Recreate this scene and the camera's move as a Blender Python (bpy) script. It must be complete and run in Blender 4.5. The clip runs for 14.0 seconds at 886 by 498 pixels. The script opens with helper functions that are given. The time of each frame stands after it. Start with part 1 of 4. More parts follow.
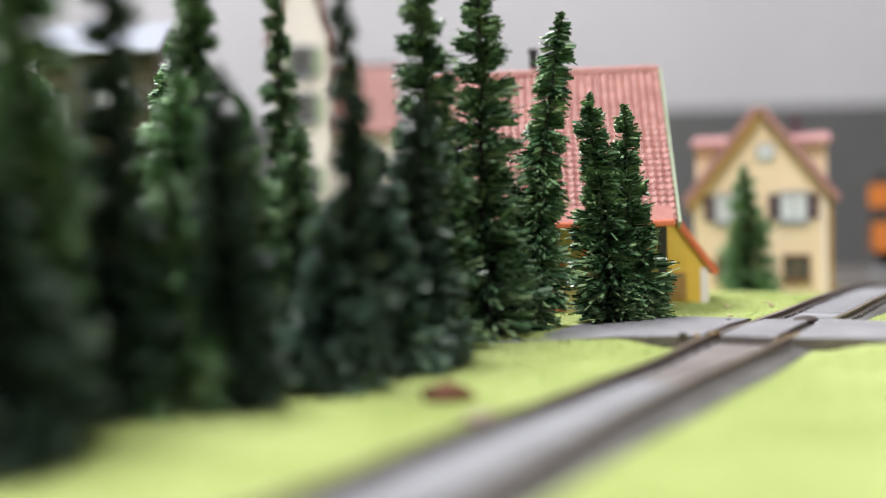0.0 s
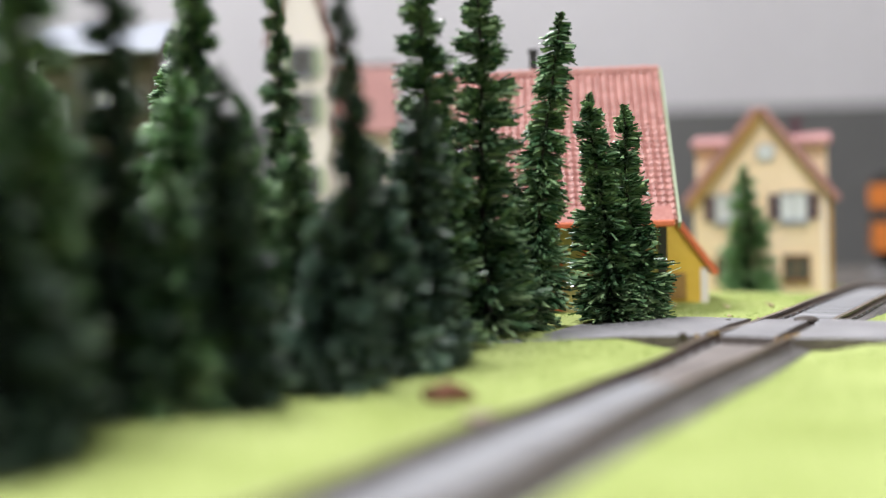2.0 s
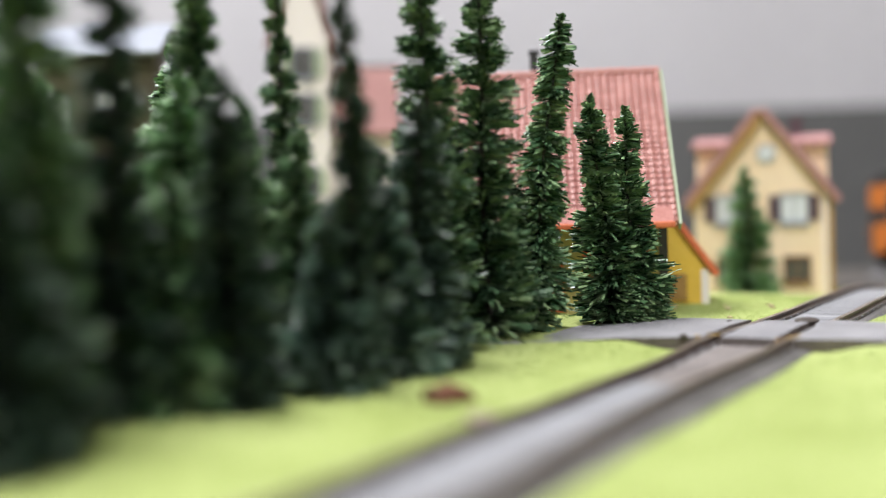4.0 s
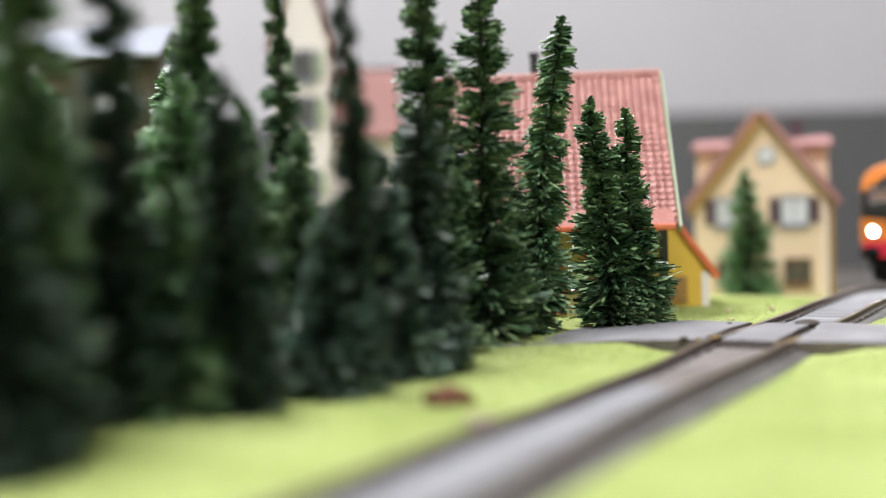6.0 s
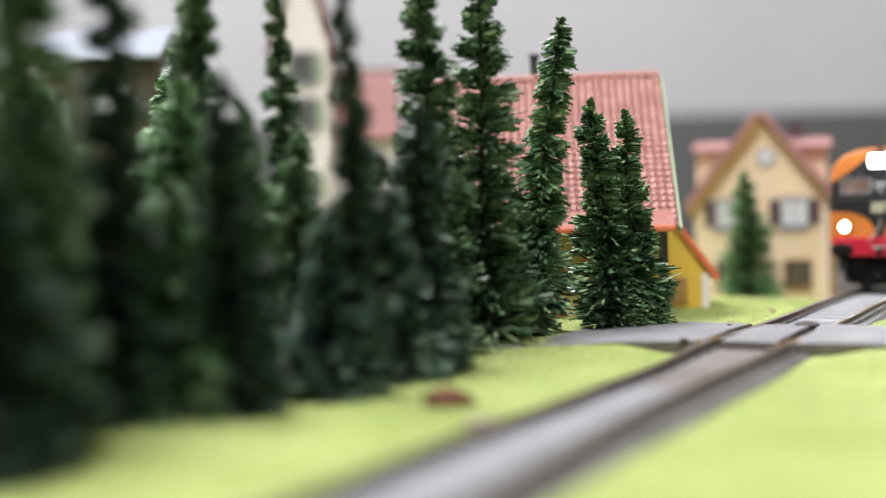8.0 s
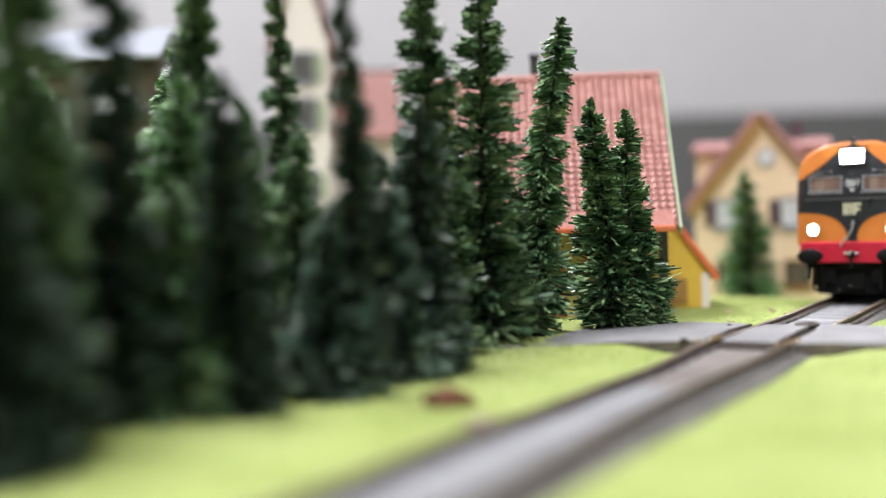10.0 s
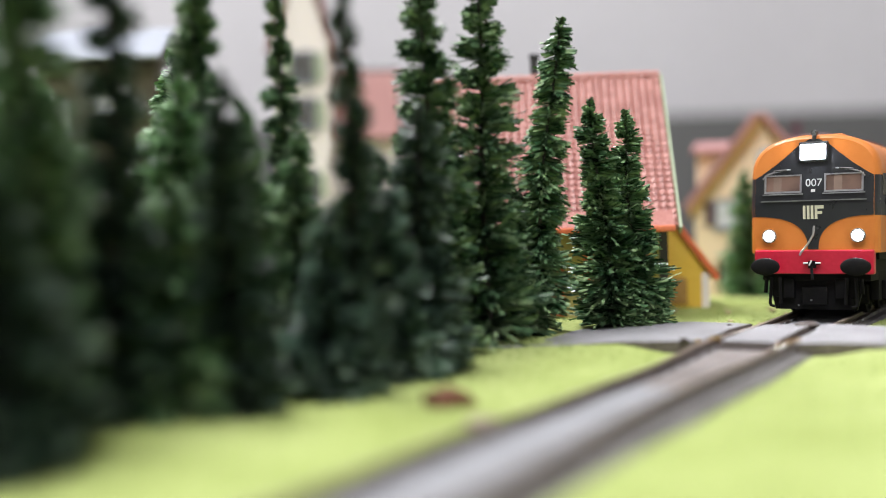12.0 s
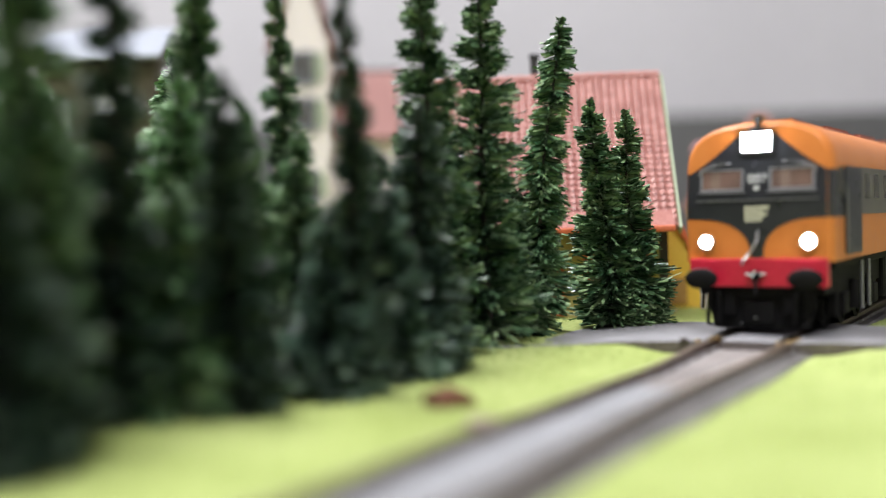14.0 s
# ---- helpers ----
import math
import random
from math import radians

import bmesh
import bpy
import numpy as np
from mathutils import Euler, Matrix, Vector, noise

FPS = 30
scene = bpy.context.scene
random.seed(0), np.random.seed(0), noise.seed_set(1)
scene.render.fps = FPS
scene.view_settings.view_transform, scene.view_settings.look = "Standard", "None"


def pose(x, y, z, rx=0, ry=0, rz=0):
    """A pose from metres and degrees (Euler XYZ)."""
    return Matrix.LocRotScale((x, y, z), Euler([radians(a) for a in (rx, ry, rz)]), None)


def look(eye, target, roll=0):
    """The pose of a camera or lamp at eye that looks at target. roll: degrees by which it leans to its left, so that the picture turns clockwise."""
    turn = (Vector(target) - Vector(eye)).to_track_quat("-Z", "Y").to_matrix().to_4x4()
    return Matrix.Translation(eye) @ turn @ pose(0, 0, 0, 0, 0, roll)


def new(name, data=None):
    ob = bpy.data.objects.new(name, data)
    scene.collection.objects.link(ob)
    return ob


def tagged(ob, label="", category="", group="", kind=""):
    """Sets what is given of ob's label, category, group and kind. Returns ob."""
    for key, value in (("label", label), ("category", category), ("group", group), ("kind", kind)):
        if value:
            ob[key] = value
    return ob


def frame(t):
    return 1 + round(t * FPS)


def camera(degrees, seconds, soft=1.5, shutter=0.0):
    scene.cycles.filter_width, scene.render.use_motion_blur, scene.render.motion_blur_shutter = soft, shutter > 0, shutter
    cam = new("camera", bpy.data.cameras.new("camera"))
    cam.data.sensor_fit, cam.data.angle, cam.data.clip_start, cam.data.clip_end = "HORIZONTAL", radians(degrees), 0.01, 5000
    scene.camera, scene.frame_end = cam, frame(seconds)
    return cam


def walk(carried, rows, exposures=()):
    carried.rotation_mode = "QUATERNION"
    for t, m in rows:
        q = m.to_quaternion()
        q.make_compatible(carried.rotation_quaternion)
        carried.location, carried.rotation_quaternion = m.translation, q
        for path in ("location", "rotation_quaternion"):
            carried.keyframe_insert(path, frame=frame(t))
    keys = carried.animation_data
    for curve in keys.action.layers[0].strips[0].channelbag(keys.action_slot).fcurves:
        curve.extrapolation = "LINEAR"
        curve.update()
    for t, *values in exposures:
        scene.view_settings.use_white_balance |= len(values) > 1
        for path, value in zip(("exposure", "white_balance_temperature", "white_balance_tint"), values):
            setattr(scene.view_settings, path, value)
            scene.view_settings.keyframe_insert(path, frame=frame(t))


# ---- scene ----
# The clip's camera stands on the layout board, a few centimetres above the rails.
EYE = Vector((0.0, 0.0, 0.03076))


def aim(down, right=0.0):
    d, r = radians(down), radians(right)
    way = Vector((math.sin(r) * math.cos(d), math.cos(r) * math.cos(d), -math.sin(d)))
    return look(EYE, EYE + way, -1.66)


cam = camera(44.73, 14.0, soft=0.9)
cam.data.dof.use_dof = True
cam.data.dof.focus_distance = 0.293
cam.data.dof.aperture_fstop = 4.9
walk(cam, [(0.0, aim(2.140, 0.04)), (1.0, aim(2.138, 0.04)), (2.0, aim(2.128, 0.04)), (3.0, aim(2.095, 0.02)),
           (4.2, aim(2.060, 0.01)), (5.5, aim(2.015, 0.0)), (6.0, aim(1.935)), (6.5, aim(1.885)), (7.0, aim(1.860)),
           (8.0, aim(1.856)), (14.0, aim(1.856))])

# ---- light: a closed room with ceiling lamps ----
world = bpy.data.worlds.new("room_air")
scene.world = world
world.use_nodes = True
world.node_tree.nodes["Background"].inputs[0].default_value = (0.9, 0.95, 1.0, 1)
world.node_tree.nodes["Background"].inputs[1].default_value = 0.05


def ceiling_lamp(x, y, z, sx, sy, watts, colour, target):
    data = bpy.data.lights.new("ceiling_lamp", "AREA")
    data.shape, data.size, data.size_y, data.energy, data.color = "RECTANGLE", sx, sy, watts, colour
    ob = new("ceiling_lamp", data)
    ob.matrix_world = look((x, y, z), target)
    return ob


ceiling_lamp(-0.40, 0.58, 1.45, 0.7, 0.3, 31.0, (0.97, 0.975, 1.0), (0.05, 0.5, 0.0))
ceiling_lamp(-0.06, -0.50, 1.45, 0.7, 0.3, 20.0, (0.97, 0.975, 1.0), (0.1, 0.3, 0.0))
scene.view_settings.exposure = 0.24


# ---- materials ----
def ramp(nt, stops):
    n = nt.nodes.new("ShaderNodeValToRGB")
    while len(n.color_ramp.elements) < len(stops):
        n.color_ramp.elements.new(0.5)
    for e, (p, c) in zip(n.color_ramp.elements, stops):
        e.position, e.color = p, (*c, 1)
    return n


def material(name, a, b, grain=400.0, blotch=40.0, rough=0.6, metal=0.0, bump=0.15, spec=0.5, island=False, per_object=False,
             coat=0.0, depth=0.0004, stretch=(1, 1, 1), mid=None, spread=0.08):
    """Two colours mixed by a coarse and a fine noise (scales per metre), with fine relief."""
    m = bpy.data.materials.new(name)
    m.use_nodes = True
    nt = m.node_tree
    p = nt.nodes["Principled BSDF"]
    co = nt.nodes.new("ShaderNodeTexCoord")
    mp = nt.nodes.new("ShaderNodeMapping")
    mp.inputs["Scale"].default_value = stretch
    nt.links.new(co.outputs["Object"], mp.inputs["Vector"])
    fine, coarse = nt.nodes.new("ShaderNodeTexNoise"), nt.nodes.new("ShaderNodeTexNoise")
    for n, s in ((fine, grain), (coarse, blotch)):
        n.inputs["Scale"].default_value = s
        n.inputs["Detail"].default_value = 4
        nt.links.new(mp.outputs[0], n.inputs["Vector"])
    mix = nt.nodes.new("ShaderNodeMath")
    mix.operation = "ADD"
    nt.links.new(fine.outputs[0], mix.inputs[0])
    nt.links.new(coarse.outputs[0], mix.inputs[1])
    half = nt.nodes.new("ShaderNodeMath")
    half.operation = "MULTIPLY_ADD"
    half.inputs[1].default_value, half.inputs[2].default_value = 1.4, -0.9
    nt.links.new(mix.outputs[0], half.inputs[0])
    value = half.outputs[0]
    if island or per_object:
        geo = nt.nodes.new("ShaderNodeNewGeometry" if island else "ShaderNodeObjectInfo")
        m2 = nt.nodes.new("ShaderNodeMath")
        m2.operation = "MULTIPLY_ADD"
        m2.inputs[1].default_value, m2.inputs[2].default_value = 0.9, -0.45
        nt.links.new(geo.outputs["Random Per Island" if island else "Random"], m2.inputs[0])
        m3 = nt.nodes.new("ShaderNodeMath")
        nt.links.new(value, m3.inputs[0])
        nt.links.new(m2.outputs[0], m3.inputs[1])
        value = m3.outputs[0]
    r = ramp(nt, [(0.1, a), (0.62, mid), (1.0, b)] if mid else [(0.1, a), (0.9, b)])
    nt.links.new(value, r.inputs[0])
    nt.links.new(r.outputs[0], p.inputs["Base Color"])
    p.inputs["Metallic"].default_value = metal
    p.inputs["Specular IOR Level"].default_value = spec
    p.inputs["Coat Weight"].default_value = coat
    rr = nt.nodes.new("ShaderNodeMapRange")
    rr.inputs["To Min"].default_value, rr.inputs["To Max"].default_value = max(rough - spread, 0.04), min(rough + spread, 1)
    nt.links.new(geo.outputs["Random Per Island"] if island else fine.outputs[0], rr.inputs["Value"])
    nt.links.new(rr.outputs[0], p.inputs["Roughness"])
    if bump:
        bp = nt.nodes.new("ShaderNodeBump")
        bp.inputs["Strength"].default_value, bp.inputs["Distance"].default_value = bump, depth
        nt.links.new(fine.outputs[0], bp.inputs["Height"])
        nt.links.new(bp.outputs[0], p.inputs["Normal"])
    return m


def glowing(name, colour, strength):
    m = bpy.data.materials.new(name)
    m.use_nodes = True
    p = m.node_tree.nodes["Principled BSDF"]
    p.inputs["Base Color"].default_value = (0.9, 0.9, 0.9, 1)
    p.inputs["Emission Color"].default_value = (*colour, 1)
    p.inputs["Emission Strength"].default_value = strength
    return m


def clear(name, tint):
    m = bpy.data.materials.new(name)
    m.use_nodes = True
    p = m.node_tree.nodes["Principled BSDF"]
    p.inputs["Base Color"].default_value = (*tint, 1)
    p.inputs["Roughness"].default_value = 0.08
    p.inputs["Transmission Weight"].default_value = 0.9
    p.inputs["IOR"].default_value = 1.45
    return m


GRASS = material("grass_mat", (0.25, 0.30, 0.085), (0.41, 0.465, 0.18), 900, 32, 0.9, bump=0.6, spec=0.15)
FIBRE = material("grass_fibre", (0.25, 0.335, 0.09), (0.36, 0.435, 0.155), 900, 25, 0.85, bump=0, spec=0.2, island=True)
BARE = material("bare_board", (0.05, 0.045, 0.04), (0.10, 0.09, 0.08), 300, 20, 0.85)
BALLAST = material("grey_trackbed", (0.18, 0.18, 0.192), (0.30, 0.30, 0.318), 1600, 60, 0.68, bump=0.6, spec=0.25)
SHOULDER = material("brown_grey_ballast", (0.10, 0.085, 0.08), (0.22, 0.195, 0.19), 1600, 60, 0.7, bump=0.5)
RAILBED = material("dark_brown_plastic", (0.035, 0.026, 0.022), (0.085, 0.065, 0.055), 1200, 60, 0.5, bump=0.3)
SLEEPER = material("grey_sleeper", (0.16, 0.16, 0.17), (0.28, 0.28, 0.295), 1200, 80, 0.68, bump=0.3, per_object=True)
RAILSIDE = material("brown_rail", (0.05, 0.035, 0.025), (0.14, 0.09, 0.06), 900, 90, 0.45, 0.5, bump=0.3)
BRASS = material("worn_brass", (0.40, 0.24, 0.08), (0.66, 0.46, 0.20), 1500, 120, 0.25, 1.0, bump=0.1)
EARTH = material("brown_grey_dust", (0.12, 0.102, 0.096), (0.24, 0.21, 0.20), 1500, 90, 0.7, bump=0.5)
RAILTOP = material("worn_steel", (0.30, 0.24, 0.19), (0.48, 0.41, 0.34), 1500, 120, 0.42, 1.0, bump=0.1)
ROAD = material("grey_road_card", (0.162, 0.158, 0.168), (0.285, 0.277, 0.29), 1500, 60, 0.7, bump=0.4)
ROADEDGE = material("brown_card_edge", (0.09, 0.075, 0.065), (0.19, 0.16, 0.145), 900, 80, 0.8)
NEEDLE = material("green_needles", (0.030, 0.076, 0.034), (0.320, 0.450, 0.220), 200, 60, 0.32, bump=0, spec=0.45, island=True, mid=(0.150, 0.270, 0.130), spread=0.16)
NEEDLE_MID = material("mid_green_needles", (0.026, 0.062, 0.032), (0.290, 0.400, 0.210), 200, 60, 0.36, bump=0, spec=0.45, island=True, mid=(0.108, 0.196, 0.098), spread=0.24)
# Blue-green needles, lightened to take in the bluish haze over these trees.
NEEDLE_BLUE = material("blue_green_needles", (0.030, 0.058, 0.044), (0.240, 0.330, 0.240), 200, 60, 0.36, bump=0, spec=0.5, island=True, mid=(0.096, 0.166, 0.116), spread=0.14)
# Darkened copy of the green needles: shade on unlit trees, painted in.
NEEDLE_SHADED = material("shaded_green_needles", (0.014, 0.028, 0.019), (0.120, 0.175, 0.110), 200, 60, 0.40, bump=0, spec=0.4, island=True, mid=(0.044, 0.078, 0.052), spread=0.12)
# Light green needles, with veil and stronger light also put into the colour.
NEEDLE_LIGHT = material("light_green_needles", (0.075, 0.17, 0.075), (0.24, 0.40, 0.18), 200, 60, 0.38, bump=0, spec=0.6, island=True, spread=0.26)
WIRE = material("dark_twisted_wire", (0.012, 0.010, 0.008), (0.04, 0.032, 0.025), 900, 80, 0.5, 0.3)
TILE = material("red_roof_tiles", (0.325, 0.125, 0.105), (0.46, 0.21, 0.18), 700, 40, 0.42, bump=0.2, per_object=True)
OCHRE = material("ochre_paint", (0.36, 0.20, 0.06), (0.48, 0.28, 0.09), 700, 40, 0.6, bump=0.1)
GRILLE = material("red_brown_grille", (0.20, 0.045, 0.02), (0.32, 0.08, 0.035), 900, 60, 0.45, bump=0.1)
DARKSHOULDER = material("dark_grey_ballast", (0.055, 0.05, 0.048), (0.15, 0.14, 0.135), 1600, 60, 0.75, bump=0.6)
TILE_LIP = material("orange_red_plastic", (0.62, 0.13, 0.05), (0.75, 0.20, 0.09), 700, 40, 0.4, bump=0.1)
DULLPINK = material("dull_pink_tiles", (0.25, 0.125, 0.115), (0.32, 0.17, 0.155), 700, 40, 0.8, bump=0.2, spec=0.25)
PINKROOF = material("faded_pink_tiles", (0.34, 0.175, 0.17), (0.43, 0.235, 0.23), 700, 40, 0.8, bump=0.2, spec=0.25)
VERGE = material("pale_green_verge", (0.28, 0.34, 0.22), (0.38, 0.44, 0.30), 700, 40, 0.5)
OLIVE = material("olive_yellow_wall", (0.42, 0.36, 0.12), (0.55, 0.47, 0.18), 900, 40, 0.6, bump=0.2)
YELLOW = material("yellow_wall", (0.76, 0.49, 0.06), (0.88, 0.60, 0.12), 900, 40, 0.5, bump=0.2)
CREAM = material("cream_wall", (0.83, 0.62, 0.43), (0.91, 0.73, 0.54), 900, 40, 0.6, bump=0.2)
IVORY = material("ivory_wall", (0.85, 0.77, 0.74), (0.90, 0.83, 0.81), 900, 40, 0.6, bump=0.2)
WHITE = material("white_plastic", (0.23, 0.245, 0.295), (0.29, 0.31, 0.36), 700, 40, 0.55, bump=0.1, spec=0.3)
BROWN = material("brown_plastic", (0.16, 0.07, 0.03), (0.26, 0.12, 0.05), 700, 40, 0.5)
TIMBER = material("dark_timber", (0.035, 0.03, 0.018), (0.075, 0.06, 0.035), 700, 40, 0.6)
PURPLE = material("dark_plum_shutter", (0.06, 0.035, 0.045), (0.12, 0.07, 0.085), 700, 40, 0.5)
DARK = material("dark_grey_plastic", (0.02, 0.02, 0.02), (0.05, 0.05, 0.05), 900, 60, 0.5)
PANE = material("pale_pane", (0.60, 0.62, 0.66), (0.78, 0.80, 0.84), 300, 30, 0.12, bump=0)
DARKPANE = material("dark_pane", (0.05, 0.05, 0.05), (0.12, 0.11, 0.10), 300, 30, 0.12, bump=0)
ORANGE = material("orange_loco_paint", (0.55, 0.165, 0.03), (0.61, 0.20, 0.042), 300, 40, 0.42, bump=0, coat=0.1, spec=0.35)
BLACK = material("black_loco_paint", (0.014, 0.015, 0.018), (0.020, 0.021, 0.025), 300, 40, 0.30, bump=0, coat=0.2)
RED = material("red_buffer_beam", (0.44, 0.008, 0.03), (0.53, 0.016, 0.046), 900, 50, 0.35, bump=0.05)
UNDER = material("black_underframe", (0.005, 0.005, 0.006), (0.011, 0.010, 0.010), 900, 60, 0.75, spec=0.1)
STEELDIM = material("dull_grey_trim", (0.13, 0.13, 0.135), (0.22, 0.22, 0.225), 900, 60, 0.4, 0.5, bump=0.05)
STEEL = material("silver_trim", (0.42, 0.42, 0.44), (0.62, 0.62, 0.64), 900, 60, 0.3, 0.9, bump=0.05)
CREAMINK = material("cream_lettering", (0.55, 0.53, 0.40), (0.65, 0.62, 0.48), 900, 60, 0.5, bump=0)
INK = material("white_lettering", (0.60, 0.60, 0.60), (0.70, 0.70, 0.70), 900, 60, 0.5, bump=0)
CABIN = material("brown_cab_interior", (0.07, 0.038, 0.03), (0.17, 0.095, 0.072), 120, 60, 0.6)
CABINPALE = material("pale_cab_bulkhead", (0.15, 0.095, 0.075), (0.23, 0.155, 0.125), 200, 60, 0.6)
GREYSIDE = material("grey_side_band", (0.075, 0.066, 0.06), (0.13, 0.118, 0.11), 900, 50, 0.35, bump=0.03)
LAMP = glowing("white_led", (0.90, 0.94, 1.0), 200.0)
WARMLAMP = glowing("marker_led", (0.92, 0.94, 1.0), 160.0)
GLASS = clear("cab_glass", (0.9, 0.9, 0.9))
STRAW = material("dusty_straw", (0.26, 0.20, 0.17), (0.42, 0.34, 0.30), 900, 200, 0.9)
DEBRIS = material("brown_debris", (0.06, 0.020, 0.008), (0.15, 0.05, 0.02), 900, 200, 0.8)
PEBBLE = material("pale_grit", (0.30, 0.24, 0.14), (0.60, 0.50, 0.32), 900, 200, 0.8, per_object=True)
WALLPAINT = material("pale_grey_wall", (0.45, 0.434, 0.448), (0.525, 0.51, 0.523), 60, 2, 0.8, bump=0.05)
DADO = material("dark_grey_panel", (0.085, 0.085, 0.083), (0.115, 0.113, 0.11), 60, 3, 0.7, bump=0.05)
CEILING = material("white_ceiling", (0.74, 0.74, 0.73), (0.80, 0.80, 0.79), 60, 3, 0.9)
FLOORING = material("grey_carpet", (0.10, 0.10, 0.10), (0.16, 0.16, 0.16), 200, 10, 0.95)

# ---- building helpers (model sizes in millimetres) ----
MM = 0.001


def part(name, bm, mat, parent=None, label="", smooth=False):
    """Links a bmesh, in millimetres, as one mesh object under a thing or part."""
    bmesh.ops.scale(bm, vec=(MM, MM, MM), verts=bm.verts)
    me = bpy.data.meshes.new(name)
    bm.to_mesh(me)
    bm.free()
    me.materials.append(mat)
    if smooth:
        for f in me.polygons:
            f.use_smooth = True
    ob = new(name, me)
    ob.parent = parent
    if label:
        ob["label"] = label
    return ob


def thing(name, x, y, z, rz, label, category, group="", kind=""):
    ob = new(name)
    ob.matrix_world = pose(x * MM, y * MM, z * MM, 0, 0, rz)
    ob.empty_display_size = 0.01
    return tagged(ob, label, category, group, kind)


def box(bm, x0, x1, y0, y1, z0, z1, bevel=0.0):
    m = Matrix.Translation(((x0 + x1) / 2, (y0 + y1) / 2, (z0 + z1) / 2)) @ Matrix.Diagonal((x1 - x0, y1 - y0, z1 - z0, 1))
    r = bmesh.ops.create_cube(bm, size=1, matrix=m)
    if bevel:
        edges = list({e for v in r["verts"] for e in v.link_edges})
        bmesh.ops.bevel(bm, geom=edges, offset=bevel, segments=2, affect="EDGES", profile=0.5)
    return bm


def boxes(*rows, bevel=0.0):
    bm = bmesh.new()
    for r in rows:
        box(bm, *r, bevel=bevel)
    return bm


def rod(bm, a, b, r0, r1=None, n=10):
    a, b = Vector(a), Vector(b)
    d = b - a
    m = Matrix.Translation((a + b) / 2) @ d.to_track_quat("Z", "Y").to_matrix().to_4x4()
    bmesh.ops.create_cone(bm, cap_ends=True, segments=n, radius1=r0, radius2=r0 if r1 is None else r1, depth=d.length, matrix=m)
    return bm


def plate(points, y0, y1):
    """A plate from an outline of (x, z), between the planes y0 and y1."""
    bm = bmesh.new()
    a = [bm.verts.new((x, y0, z)) for x, z in points]
    b = [bm.verts.new((x, y1, z)) for x, z in points]
    bm.faces.new(a)
    bm.faces.new(b[::-1])
    n = len(a)
    for i in range(n):
        bm.faces.new((a[i], b[i], b[(i + 1) % n], a[(i + 1) % n]))
    bmesh.ops.recalc_face_normals(bm, faces=bm.faces)
    return bm


def sweep(profile, stations):
    """A profile of (across, up) carried along stations of (x, y, z, heading)."""
    bm = bmesh.new()
    rings = []
    for x, y, z, a in stations:
        dip = left_dip(along(x, y))
        rings.append([bm.verts.new((x + u * math.cos(a), y - u * math.sin(a), z + v - dip * max(0.0, min(1.0, 0.5 - u / 17.5)))) for u, v in profile])
    n = len(profile)
    for p, q in zip(rings, rings[1:]):
        for i in range(n):
            bm.faces.new((p[i], q[i], q[(i + 1) % n], p[(i + 1) % n]))
    bm.faces.new(rings[0])
    bm.faces.new(rings[-1][::-1])
    bmesh.ops.recalc_face_normals(bm, faces=bm.faces)
    return bm


def smoothstep(a, b, v):
    v = min(max((v - a) / (b - a), 0), 1)
    return v * v * (3 - 2 * v)


# ---- the track's line: straight past the crossing, a curve far behind it ----
TURN = radians(32.1)
START = (68.2, 242.0)
CURVE_FROM, RADIUS = 300.0, 371.0


def rail_height(s):
    return -5.9 * smoothstep(150, 250, s) - 2.0 * smoothstep(240, 330, s) - 0.4 * (smoothstep(5, 35, s) - smoothstep(70, 100, s))


def ground_height(s):
    return -2.6 - 1.6 * smoothstep(110, 165, s) - 7.0 * smoothstep(155, 255, s) - 3.0 * smoothstep(250, 340, s)


def track(s):
    """x, y, z and heading of the track's middle, s along it from the crossing."""
    d = min(s, CURVE_FROM)
    x, y, a = START[0] + d * math.sin(TURN), START[1] + d * math.cos(TURN), TURN
    drift = -0.9 * (smoothstep(10, 60, -s) - smoothstep(60, 110, -s)) + 2.2 * smoothstep(85, 150, -s)
    x, y = x + drift * math.cos(TURN), y - drift * math.sin(TURN)
    if s > CURVE_FROM:
        k = (s - CURVE_FROM) / RADIUS
        a = TURN + k
        x += RADIUS * (math.cos(TURN) - math.cos(a))
        y += RADIUS * (math.sin(a) - math.sin(TURN))
    return x, y, rail_height(s), a


def left_dip(s):
    """How far the left rail has sunk on the stretch before the crossing."""
    return 1.25 * smoothstep(6, 40, -s) * (1 - smoothstep(75, 125, -s))


def along(x, y):
    return (x - START[0]) * math.sin(TURN) + (y - START[1]) * math.cos(TURN)


def ground_z(x, y):
    s = along(x, y)
    across = abs((x - START[0]) * math.cos(TURN) - (y - START[1]) * math.sin(TURN))
    bank = smoothstep(-34, -10, s) * (1 - smoothstep(42, 56, s)) * smoothstep(15, 28, across)
    trough = 1.5 * left_dip(s) * (1 - smoothstep(9, 17, across))
    return ground_height(s) + 2.2 * bank - trough


